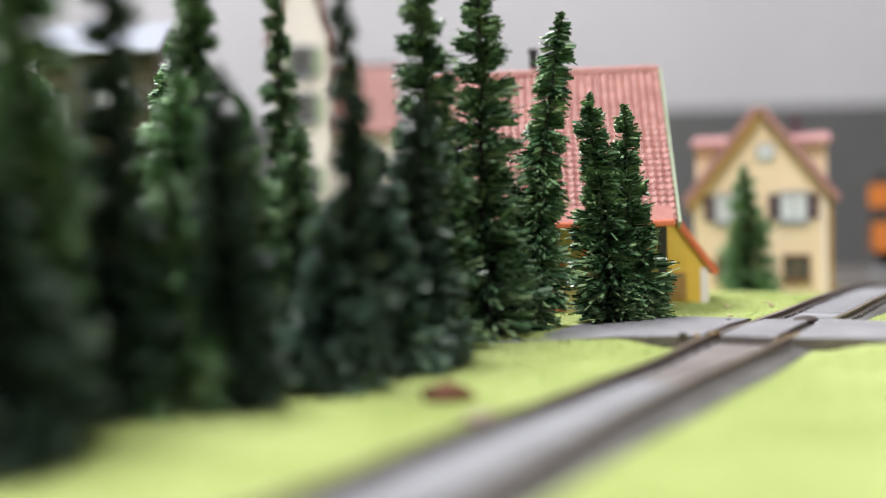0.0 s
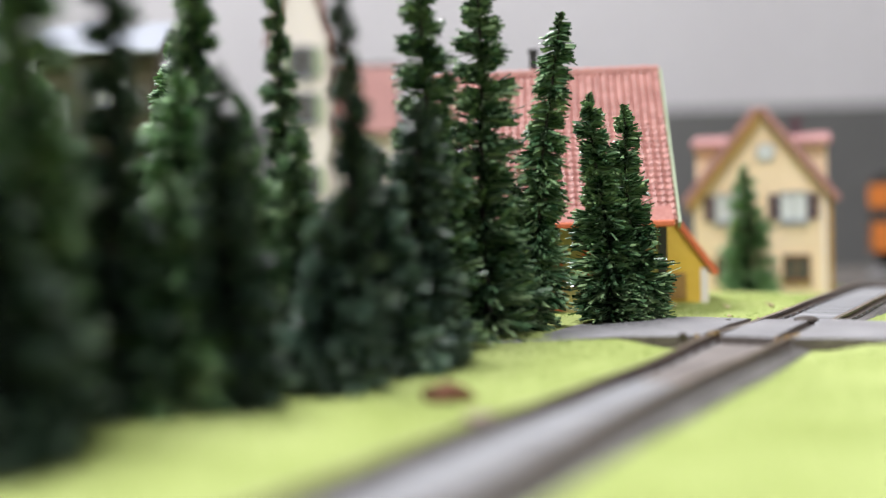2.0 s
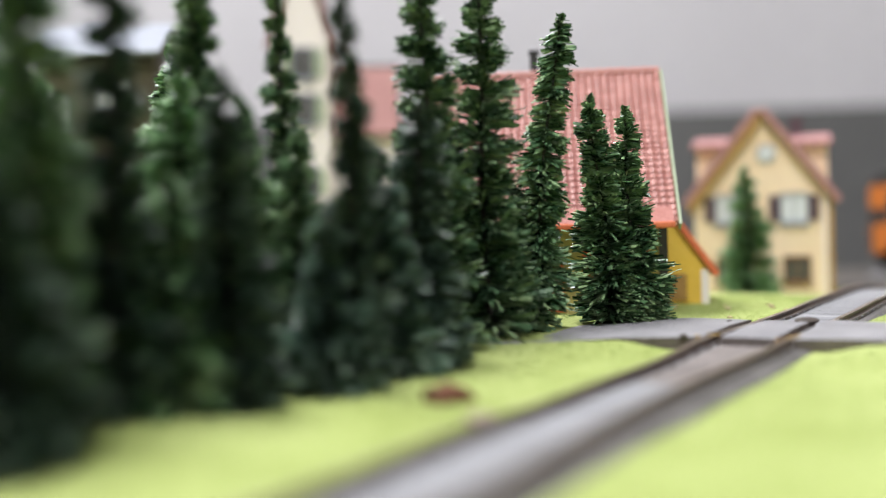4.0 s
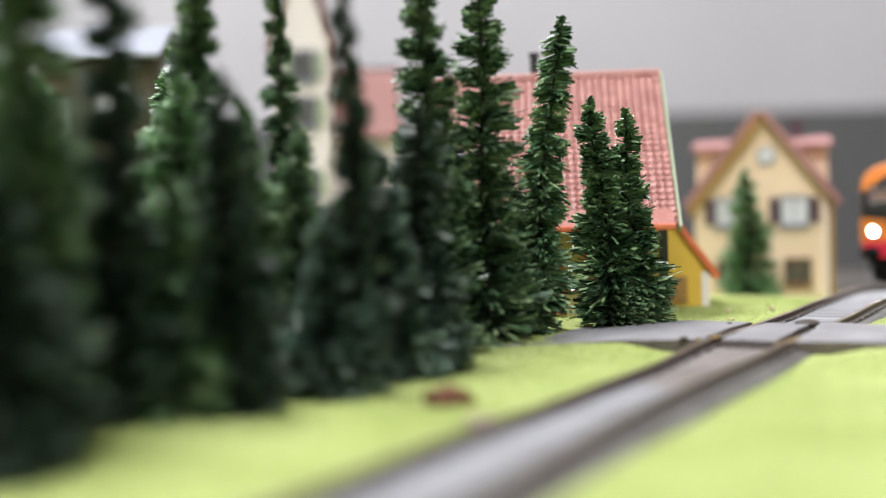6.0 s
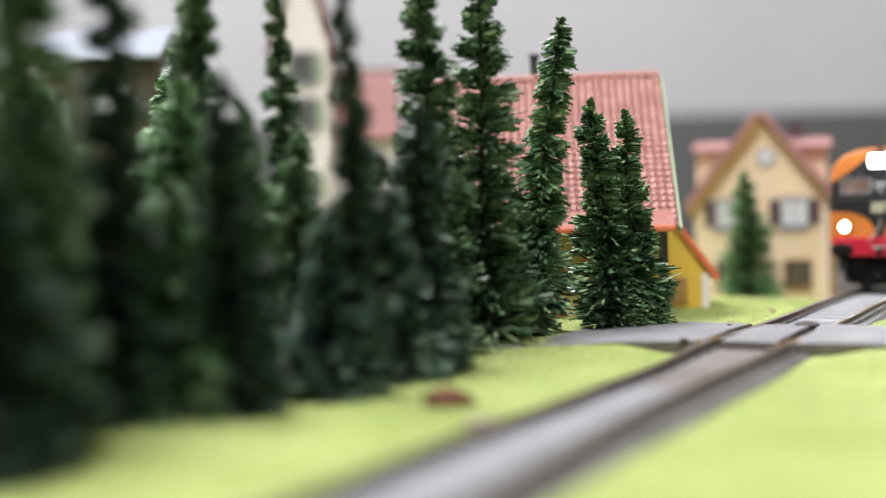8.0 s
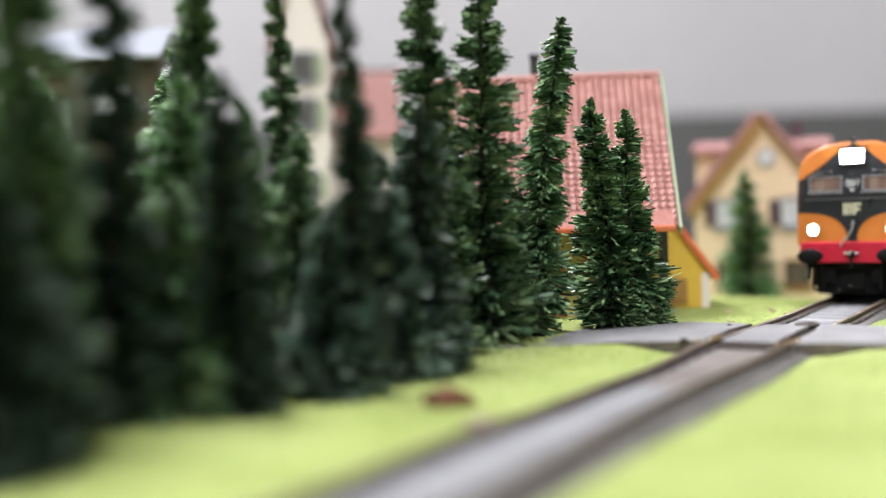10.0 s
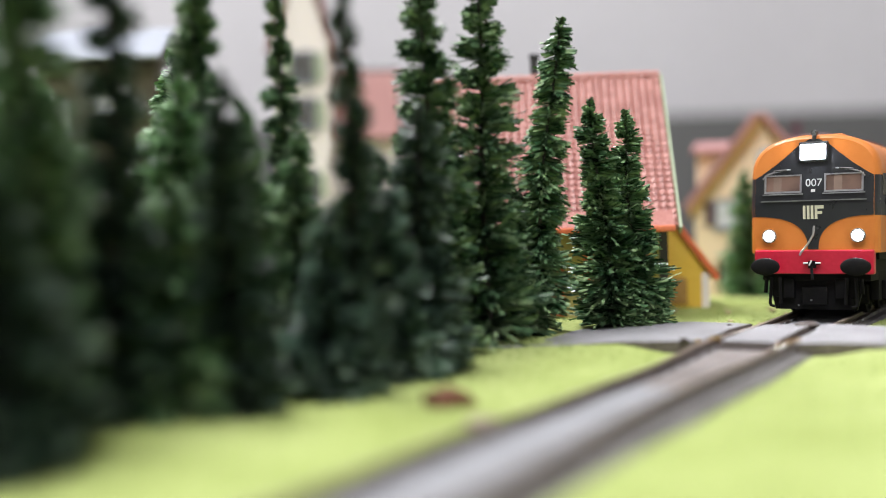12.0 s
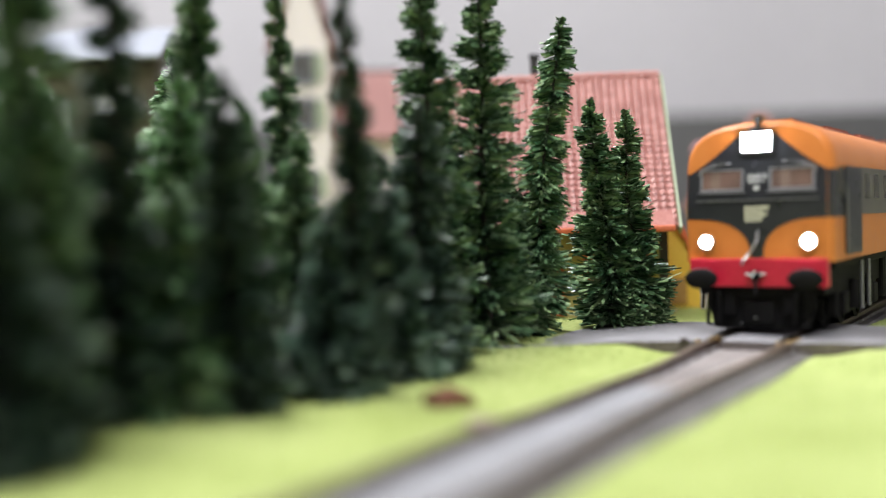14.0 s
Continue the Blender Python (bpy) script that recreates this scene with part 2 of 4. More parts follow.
# ---- the room ----
def room():
    for name, rows, mat in (
            ("wall_north", [(-1500, 1500, 1500, 1600, 158, 1600)], WALLPAINT),
            ("wall_panel_north", [(-1500, 1500, 1490, 1600, -780, 158)], DADO),
            ("wall_south", [(-1500, 1500, -1200, -1100, -780, 1600)], WALLPAINT),
            ("wall_west", [(-1600, -1500, -1200, 1600, -780, 1600)], WALLPAINT),
            ("wall_east", [(1500, 1600, -1200, 1600, -780, 1600)], WALLPAINT),
            ("ceiling", [(-1600, 1600, -1200, 1600, 1600, 1650)], CEILING),
            ("floor", [(-1600, 1600, -1200, 1600, -830, -780)], FLOORING)):
        tagged(part(name, boxes(*rows), mat), kind="structure")
    table = thing("layout_table", 0, 0, -780, 0, "plain wooden table under the railway layout", "table")
    part("tabletop", boxes((-530, 690, -270, 710, 720, 739), bevel=2), BROWN, table)
    for x in (-490, 650):
        for y in (-230, 670):
            part("leg", boxes((x - 25, x + 25, y - 25, y + 25, 0, 720), bevel=3), BROWN, table)


def ground():
    """The layout's surface: one grass sheet with gentle unevenness, a fall behind the crossing, and a bare far strip."""
    for name, y0, y1, mat in (("ground", -260, 520, GRASS), ("ground_bare", 520, 700, BARE)):
        bm = bmesh.new()
        xs = [-520 + i * 5 for i in range(241)]
        ys = [y0 + i * 5 for i in range((y1 - y0) // 5 + 1)]
        grid = [[bm.verts.new((x, y, ground_z(x, y) + 0.5 * noise.noise((x * 0.03, y * 0.03, 0)) - 0.3)) for x in xs] for y in ys]
        low = [[bm.verts.new((x, y, -40)) for x in (xs[0], xs[-1])] for y in (ys[0], ys[-1])]
        for a, b in zip(grid, grid[1:]):
            for i in range(len(xs) - 1):
                bm.faces.new((a[i], a[i + 1], b[i + 1], b[i]))
        bm.faces.new([low[0][0], low[0][1]] + grid[0][::-1])
        bm.faces.new([low[1][1], low[1][0]] + grid[-1])
        bm.faces.new([low[1][0], low[0][0]] + [r[0] for r in grid])
        bm.faces.new([low[0][1], low[1][1]] + [r[-1] for r in grid[::-1]])
        tagged(part(name, bm, mat, smooth=False), kind="structure")


def railway():
    root = thing("railway_track", 0, 0, 0, 0, "grey model railway track with brown steel rails", "track")
    st = [track(s) for s in range(-330, 620, 10)]
    bed = [(-10.2, -2.0), (10.2, -2.0), (10.2, -6), (-10.2, -6)]
    part("trackbed", sweep(bed, st), BALLAST, root, "grey moulded ballast bed")
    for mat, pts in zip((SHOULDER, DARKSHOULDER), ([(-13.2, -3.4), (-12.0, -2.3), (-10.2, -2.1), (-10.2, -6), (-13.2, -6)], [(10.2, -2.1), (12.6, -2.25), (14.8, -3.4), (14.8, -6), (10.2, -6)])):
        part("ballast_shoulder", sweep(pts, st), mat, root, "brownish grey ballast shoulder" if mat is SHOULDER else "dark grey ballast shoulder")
    near = [(x, y, z - 0.12 * max(0, 6 - i), a) for i, (x, y, z, a) in enumerate(track(s) for s in range(-60, 0, 3))]
    part("dusty_bed", sweep([(-6.4, -2.2), (-5.5, -1.6), (5.5, -1.6), (6.4, -2.2)], near), EARTH, root, "brown dust between the rails")
    # Dark strips serve as moulded rail base and as the rails' painted shadow.
    for c in (-8.75, 8.75):
        part("rail_shade_strip", sweep([(c - 2.0, -2.05), (c - 1.8, -1.25), (c + 1.8, -1.25), (c + 2.0, -2.05)], st), RAILBED, root, "dark brown rail base with the rail's shadow in its colour")
    for side in (-1, 1):
        c = side * 8.75
        web = [(c - 1.3, -1.7), (c - 1.3, -1.4), (c - 0.35, -1.1), (c - 0.35, -0.7), (c - 0.62, -0.5), (c - 0.62, -0.12),
               (c + 0.62, -0.12), (c + 0.62, -0.5), (c + 0.35, -0.7), (c + 0.35, -1.1), (c + 1.3, -1.4), (c + 1.3, -1.7)]
        rail = part("rail", sweep(web, st), RAILSIDE, root)
        head = [(c - 0.6, -0.13), (c - 0.5, 0.0), (c + 0.5, 0.0), (c + 0.6, -0.13)]
        part("running_surface", sweep(head, st), RAILTOP, rail, "shiny worn rail head")
    bm = boxes((-10.1, 10.1, -1.6, 1.6, -2.5, -1.92), bevel=0.1)
    for side in (-1, 1):
        for o in (-1.7, 1.7):
            box(bm, side * 8.75 + o - 0.5, side * 8.75 + o + 0.5, -0.8, 0.8, -1.7, -1.32)
    first = part("sleeper", bm, SLEEPER, root)
    for i in range(1, 100):
        ob = new("sleeper", first.data)
        ob.parent = root
    for i, ob in enumerate(o for o in list(root.children) if o.name.startswith("sleeper")):
        x, y, z, a = track(-300 + i * 7.6)
        dip = left_dip(along(x, y))
        ob.matrix_local = pose(x * MM, y * MM, (z - dip / 2) * MM, 0, -math.degrees(math.atan(dip / 17.5)), -math.degrees(a))


def crossing():
    """The road over the track: a slab on each side and one between the rails, bent down to the grass."""
    root = thing("level_crossing", START[0], START[1], 0, 0, "grey card level crossing road over the track", "crossing")

    def slab(u0, u1, name, label=""):
        bm = bmesh.new()
        n = max(6, int((u1 - u0) / 1.5))
        rows = []
        for i in range(n + 1):
            u = u0 + (u1 - u0) * i / n
            top = 0.35 - 1.5 * smoothstep(25, 62, -u) - 2.4 * smoothstep(30, 90, u)
            row = []
            for v, dz in ((-0.8, -2.9), (-1, -0.25), (0.4, 0.0), (9, 0.2), (18, 0.3), (27, 0.2), (35.5, 0.05), (37, -0.2), (36.8, -2.9)):
                w = v + (1.1 * noise.noise((u * 0.11, 0.3 if v < 1 else 7.1, 3)) + 0.4 * noise.noise((u * 0.5, 0.3 if v < 1 else 7.1, 5)) if v < 1 or v > 35 else 0)
                dz += 0.35 * noise.noise((u * 0.06, v * 0.08, 9)) if 0 < v < 36 else 0.2 * noise.noise((u * 0.06, v * 0.08, 9))
                w -= 0.27 * min(42, max(0, -u - 10.2)) * (1 - min(1, max(0, v) / 36))  # its near side flares out
                # the slots run with the rails, the road's sides do not quite
                x = u * math.cos(TURN) + w * math.sin(TURN) + 0.0
                y = -u * math.sin(TURN) + w * math.cos(TURN) + u * 0.14
                row.append(bm.verts.new((x, y, top + dz)))
            rows.append(row)
        for a, b in zip(rows, rows[1:]):
            for j in range(9):
                bm.faces.new((a[j], b[j], b[(j + 1) % 9], a[(j + 1) % 9]))
        bm.faces.new(rows[0])
        bm.faces.new(rows[-1][::-1])
        bmesh.ops.recalc_face_normals(bm, faces=bm.faces)
        ob = part(name, bm, ROAD, root, label)
        ob.data.materials.append(ROADEDGE)
        for f in ob.data.polygons:
            if abs(f.normal.z) < 0.5:
                f.material_index = 1
        return ob

    slab(-61, -10.2, "outer_slab", "grey road slab curving down to the grass")
    slab(-5.9, 6.6, "middle_slab", "grey slab between the rails")
    slab(10.2, 95, "outer_slab")

    def at(across, s, z):
        return (across * math.cos(TURN) + s * math.sin(TURN), -across * math.sin(TURN) + s * math.cos(TURN), z)

    # Solid dark lens on the slab; its colour is the worn hole's shaded inside.
    bm = bmesh.new()
    bmesh.ops.create_uvsphere(bm, u_segments=20, v_segments=8, radius=1, matrix=Matrix.Translation(at(4.8, 34.5, 0.45)) @ Matrix.Rotation(-TURN, 4, "Z") @ Matrix.Diagonal((3.0, 4.0, 0.9, 1)))
    part("hole_shade", bm, RAILBED, root, "dark lens painting the shade inside a worn hole at the slab's edge")
    rnd = random.Random(3)
    for across in (-8.75, 8.75):
        for i in range(7):
            bm = bmesh.new()
            bmesh.ops.create_icosphere(bm, subdivisions=1, radius=rnd.uniform(0.35, 0.75), matrix=Matrix.Translation(at(across + rnd.uniform(-1.8, 1.8), rnd.uniform(-4, 7), rnd.uniform(-0.3, 0.3))))
            part("brass_chip", bm, BRASS, root, "brass coloured chip beside the rail")


# ---- trees ----
def pine(name, x, y, height, radius, seed, count=1500, lean=(0.0, 0.0), mat=NEEDLE, label="", bare=0.03, tip=0.21, wide=0.82, hollow=0.85, fill=0.38, sweep=0.06):
    """A bottle-brush pine: twisted wire and a brush of ribbon needles in uneven bunches. lean: how far its top stands off its foot."""
    rnd = random.Random(seed)
    root = thing(name, x, y, ground_z(x, y) - 0.3, 0, label or "dark green bottle-brush model pine tree", "tree", "model pines")

    def bend(k):
        return lean[0] * k ** 1.4 + 0.5 * math.sin(k * 7 + seed), lean[1] * k ** 1.4 + 0.5 * math.cos(k * 6 + seed)

    bm = bmesh.new()
    pts = [Vector((*bend(i / 10), height * i / 10)) for i in range(11)]
    for i in range(10):
        rod(bm, pts[i], pts[i + 1], 0.9 - 0.06 * i, 0.84 - 0.06 * i, 7)
    rod(bm, pts[0] - Vector((0, 0, 0.4)), pts[0] + Vector((0, 0, 0.9)), radius * 0.28, radius * 0.2, 12)
    part("trunk", bm, WIRE, root, "dark twisted wire stem")
    verts, faces = [], []
    per = 8
    pitch = rnd.uniform(5.5, 7.5)
    for _ in range(count // per):
        while True:
            k = bare + (1 - bare) * (1 - math.sqrt(rnd.random()) if rnd.random() < 0.45 else rnd.random())
            a0 = rnd.uniform(0, 2 * math.pi)
            turn = (a0 / (2 * math.pi) + k * height / pitch) % 1
            if turn < fill or rnd.random() < 0.05:
                break
        ln0 = radius * (tip + (1 - tip) * (1 - k) ** hollow) * (0.72 + 0.56 * (0.5 - abs(turn - fill / 2))) * rnd.uniform(0.80, 1.12)
        ln0 *= 0.42 + 0.58 * smoothstep(0.0, 0.12, 1 - k)
        ln0 *= 1 + 0.5 * noise.noise((1.3 * math.cos(a0) + seed, 1.3 * math.sin(a0), k * height * 0.14))
        up0 = rnd.gauss(sweep - 0.05 * (1 - k), 0.07) + 0.4 * smoothstep(0.94, 1.0, k)
        curl0 = rnd.uniform(-0.12, 0.10)
        for _ in range(per):
            a = a0 + rnd.gauss(0, 0.13)
            up = up0 + rnd.gauss(0, 0.06)
            ln = ln0 * rnd.uniform(0.78, 1.06)
            kk = min(1.0, max(0.02, k + rnd.gauss(0, 0.7) / height))
            bx, by = bend(kk)
            h = height * kk
            dx, dy = math.cos(a), math.sin(a)
            w = wide * rnd.uniform(0.55, 1.25) / 2
            tw = rnd.uniform(-1.1, 1.1)
            sx, sy, sz = -dy * math.cos(tw) * w, dx * math.cos(tw) * w, math.sin(tw) * w
            curl = curl0 + rnd.gauss(0, 0.08)
            n = len(verts)
            for t, ww in ((0.03, 0.8), (0.55, 1.0), (1.0, 0.9)):
                px, py, zz = bx + dx * ln * t, by + dy * ln * t, h + ln * (up * t + curl * t * t)
                verts.append(((px + sx * ww) * MM, (py + sy * ww) * MM, (zz + sz * ww) * MM))
                verts.append((px * MM, py * MM, (zz + w * 0.35) * MM))
                verts.append(((px - sx * ww) * MM, (py - sy * ww) * MM, (zz - sz * ww) * MM))
            for j in (0, 3):
                faces.append((n + j, n + j + 1, n + j + 4, n + j + 3))
                faces.append((n + j + 1, n + j + 2, n + j + 5, n + j + 4))
    me = bpy.data.meshes.new("crown")
    me.from_pydata(verts, [], faces)
    me.materials.append(mat)
    ob = new("crown", me)
    ob.parent = root
    tagged(ob, "brush of flat green plastic needles", kind="stuff")
    return root


# The d pines have the shade they stand in put into their colour.
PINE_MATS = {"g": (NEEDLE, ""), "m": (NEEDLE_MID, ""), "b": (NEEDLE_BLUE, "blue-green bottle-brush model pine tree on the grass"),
             "d": (NEEDLE_SHADED, "bottle-brush model pine with shade painted into its dark green"), "l": (NEEDLE_LIGHT, "light green bottle-brush model pine among darker ones")}


def forest():
    rows = [
        # foot x and y, height, radius, needles, lean of the top, colour, slimness of the top, hollowness of the outline
        (44.6, 286, 60.6, 12.0, 5200, -4.8, "g", 0.26, 1.1), (51.0, 288, 57.2, 11.8, 4800, -1.8, "g", 0.26, 1.2), (23.6, 280, 80.8, 8.6, 5000, 8.2, "g", 0.55, 0.85),
        # The m on the tree at 11.0, 268 paints in shade on it.
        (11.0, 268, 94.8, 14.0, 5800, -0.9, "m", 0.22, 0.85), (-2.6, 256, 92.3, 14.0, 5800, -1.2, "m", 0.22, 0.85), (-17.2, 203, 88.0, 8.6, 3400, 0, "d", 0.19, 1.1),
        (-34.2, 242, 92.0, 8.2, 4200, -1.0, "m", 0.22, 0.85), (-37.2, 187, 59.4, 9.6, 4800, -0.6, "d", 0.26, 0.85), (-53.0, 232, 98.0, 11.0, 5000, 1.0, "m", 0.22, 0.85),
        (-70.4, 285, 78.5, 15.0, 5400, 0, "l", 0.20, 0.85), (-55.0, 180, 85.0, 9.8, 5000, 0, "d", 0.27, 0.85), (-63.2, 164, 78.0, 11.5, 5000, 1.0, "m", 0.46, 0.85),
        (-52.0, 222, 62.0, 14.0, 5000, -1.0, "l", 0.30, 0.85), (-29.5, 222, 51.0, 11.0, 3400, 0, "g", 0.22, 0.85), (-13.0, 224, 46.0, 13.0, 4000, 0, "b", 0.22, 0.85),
        (-47.5, 186, 42.0, 12.0, 4000, 0, "g", 0.22, 0.85), (-84.0, 212, 65.0, 16.0, 5000, 0, "l", 0.30, 0.85), (-86.0, 230, 65.0, 16.0, 5400, 0, "l", 0.36, 0.85),
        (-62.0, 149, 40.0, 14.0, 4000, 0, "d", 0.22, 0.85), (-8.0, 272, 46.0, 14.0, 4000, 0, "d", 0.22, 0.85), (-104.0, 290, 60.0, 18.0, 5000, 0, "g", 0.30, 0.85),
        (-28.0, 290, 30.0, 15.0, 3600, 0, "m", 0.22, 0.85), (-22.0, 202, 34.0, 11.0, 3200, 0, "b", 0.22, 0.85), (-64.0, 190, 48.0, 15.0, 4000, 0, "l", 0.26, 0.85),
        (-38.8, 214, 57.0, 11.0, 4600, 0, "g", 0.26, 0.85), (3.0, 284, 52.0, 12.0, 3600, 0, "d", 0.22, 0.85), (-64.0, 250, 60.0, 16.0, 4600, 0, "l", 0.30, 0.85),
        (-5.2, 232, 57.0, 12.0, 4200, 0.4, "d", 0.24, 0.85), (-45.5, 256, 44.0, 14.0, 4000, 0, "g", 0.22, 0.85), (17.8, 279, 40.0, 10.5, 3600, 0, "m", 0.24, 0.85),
    ]
    for i, (x, y, h, r, n, lean, mat, tip, hollow) in enumerate(rows):
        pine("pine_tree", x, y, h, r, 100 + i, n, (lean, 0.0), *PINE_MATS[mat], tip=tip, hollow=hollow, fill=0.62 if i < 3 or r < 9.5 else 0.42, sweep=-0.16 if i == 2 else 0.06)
    pine("pine_tree", 131.5, 462, 55, 14, 300, 3600, (-1, 0), NEEDLE_LIGHT, "green model pine beside the cream house")


# ---- houses ----
def window(parent, x, z, w, h, y, pane, frame_mat, shutters=None):
    """A framed window in a wall that faces -y, with sill, glazing bars and perhaps shutters."""
    t = w * 0.10
    bm = boxes((x - w / 2 - t, x + w / 2 + t, y - 0.7, y + 0.4, z + h / 2, z + h / 2 + t), (x - w / 2 - t, x + w / 2 + t, y - 0.7, y + 0.4, z - h / 2 - t, z - h / 2),
               (x - w / 2 - t, x - w / 2, y - 0.7, y + 0.4, z - h / 2, z + h / 2), (x + w / 2, x + w / 2 + t, y - 0.7, y + 0.4, z - h / 2, z + h / 2),
               (x - t / 3, x + t / 3, y - 0.5, y + 0.4, z - h / 2, z + h / 2))
    win = part("window", bm, frame_mat, parent)
    part("pane", boxes((x - w / 2, x + w / 2, y - 0.2, y + 0.1, z - h / 2, z + h / 2)), pane, win)
    part("sill", boxes((x - w / 2 - 1.4 * t, x + w / 2 + 1.4 * t, y - 1.4, y + 0.2, z - h / 2 - 2 * t, z - h / 2 - t)), frame_mat, win)
    if shutters:
        for s in (-1, 1):
            c = x + s * (w / 2 + t + w * 0.24)
            part("shutter", boxes((c - w * 0.22, c + w * 0.22, y - 0.9, y + 0.1, z - h / 2, z + h / 2), bevel=0.15), shutters, win)
    return win


def gable_body(x0, x1, y0, y1, zt, ridge_z, ridge_along_x):
    """Walls with gables, closed, from the ground up."""
    bm = bmesh.new()
    xm, ym = (x0 + x1) / 2, (y0 + y1) / 2
    b = [bm.verts.new(v) for v in ((x0, y0, -5), (x1, y0, -5), (x1, y1, -5), (x0, y1, -5))]
    t = [bm.verts.new(v) for v in ((x0, y0, zt), (x1, y0, zt), (x1, y1, zt), (x0, y1, zt))]
    if ridge_along_x:
        r = [bm.verts.new((x0, ym, ridge_z)), bm.verts.new((x1, ym, ridge_z))]
        bm.faces.new((b[0], b[1], t[1], t[0]))
        bm.faces.new((b[2], b[3], t[3], t[2]))
        bm.faces.new((b[1], b[2], t[2], r[1], t[1]))
        bm.faces.new((b[3], b[0], t[0], r[0], t[3]))
        bm.faces.new((t[0], t[1], r[1], r[0]))
        bm.faces.new((t[2], t[3], r[0], r[1]))
    else:
        r = [bm.verts.new((xm, y0, ridge_z)), bm.verts.new((xm, y1, ridge_z))]
        bm.faces.new((b[0], b[1], t[1], r[0], t[0]))
        bm.faces.new((b[2], b[3], t[3], r[1], t[2]))
        bm.faces.new((b[1], b[2], t[2], t[1]))
        bm.faces.new((b[3], b[0], t[0], t[3]))
        bm.faces.new((t[1], t[2], r[1], r[0]))
        bm.faces.new((t[3], t[0], r[0], r[1]))
    bm.faces.new(b[::-1])
    bmesh.ops.recalc_face_normals(bm, faces=bm.faces)
    return bm


def slope(points, thick):
    """A roof plane from four corners, with thickness upward along its normal."""
    p = [Vector(q) for q in points]
    n = (p[1] - p[0]).cross(p[3] - p[0]).normalized() * thick
    bm = bmesh.new()
    a = [bm.verts.new(q) for q in p]
    b = [bm.verts.new(q + n) for q in p]
    bm.faces.new(a)
    bm.faces.new(b)
    for i in range(4):
        bm.faces.new((a[i], a[(i + 1) % 4], b[(i + 1) % 4], b[i]))
    bmesh.ops.recalc_face_normals(bm, faces=bm.faces)
    return bm


def tiles(parent, corner, right, up, cols, rows, single, mat):
    """Pantiles laid in courses over a roof plane: the last columns are pieces of their own sharing one mesh, the rest one field."""
    corner, right, up = Vector(corner), Vector(right), Vector(up)
    w, h = right.length / cols, up.length / rows
    prof = [(-0.5, 0.05), (-0.42, 0.0), (-0.05, 0.0), (0.08, 0.05), (0.17, 0.32), (0.27, 0.42), (0.37, 0.32), (0.5, 0.05)]
    k = len(prof)
    verts = [(u * w, y, v * w * 0.6 + lift) for y, lift in ((0, 0.5), (h * 1.1, 0.0)) for u, v in prof] + [(u * w, 0, v * w * 0.6 - 0.1) for u, v in prof]
    quads = [q for i in range(k - 1) for q in ((i, i + 1, i + 1 + k, i + k), (i + 2 * k, i + 1 + 2 * k, i + 1, i))]
    rn, un = right.normalized(), up.normalized()
    m3 = Matrix((rn, un, rn.cross(un))).transposed().to_4x4()
    rnd = random.Random(17)
    piece = bpy.data.meshes.new("tile")
    piece.from_pydata([tuple(c * MM for c in v) for v in verts], [], quads)
    piece.materials.append(mat)
    all_v, all_f = [], []
    for c in range(cols):
        for r in range(rows):
            m = Matrix.Translation(corner + rn * w * (c + 0.5) + un * (h * r + rnd.uniform(-0.06, 0.06))) @ m3 @ Matrix.Rotation(rnd.gauss(0, 0.012), 4, "Z")
            if c >= cols - single:
                ob = new("tile", piece)
                ob.parent = parent
                m.translation *= MM
                ob.matrix_local = m
            else:
                n = len(all_v)
                all_v += [tuple(m @ Vector(v) * MM) for v in verts]
                all_f += [tuple(j + n for j in q) for q in quads]
    me = bpy.data.meshes.new("tile_field")
    me.from_pydata(all_v, [], all_f)
    me.materials.append(mat)
    field = new("tile_field", me)
    field.parent = parent
    tagged(field, kind="stuff")


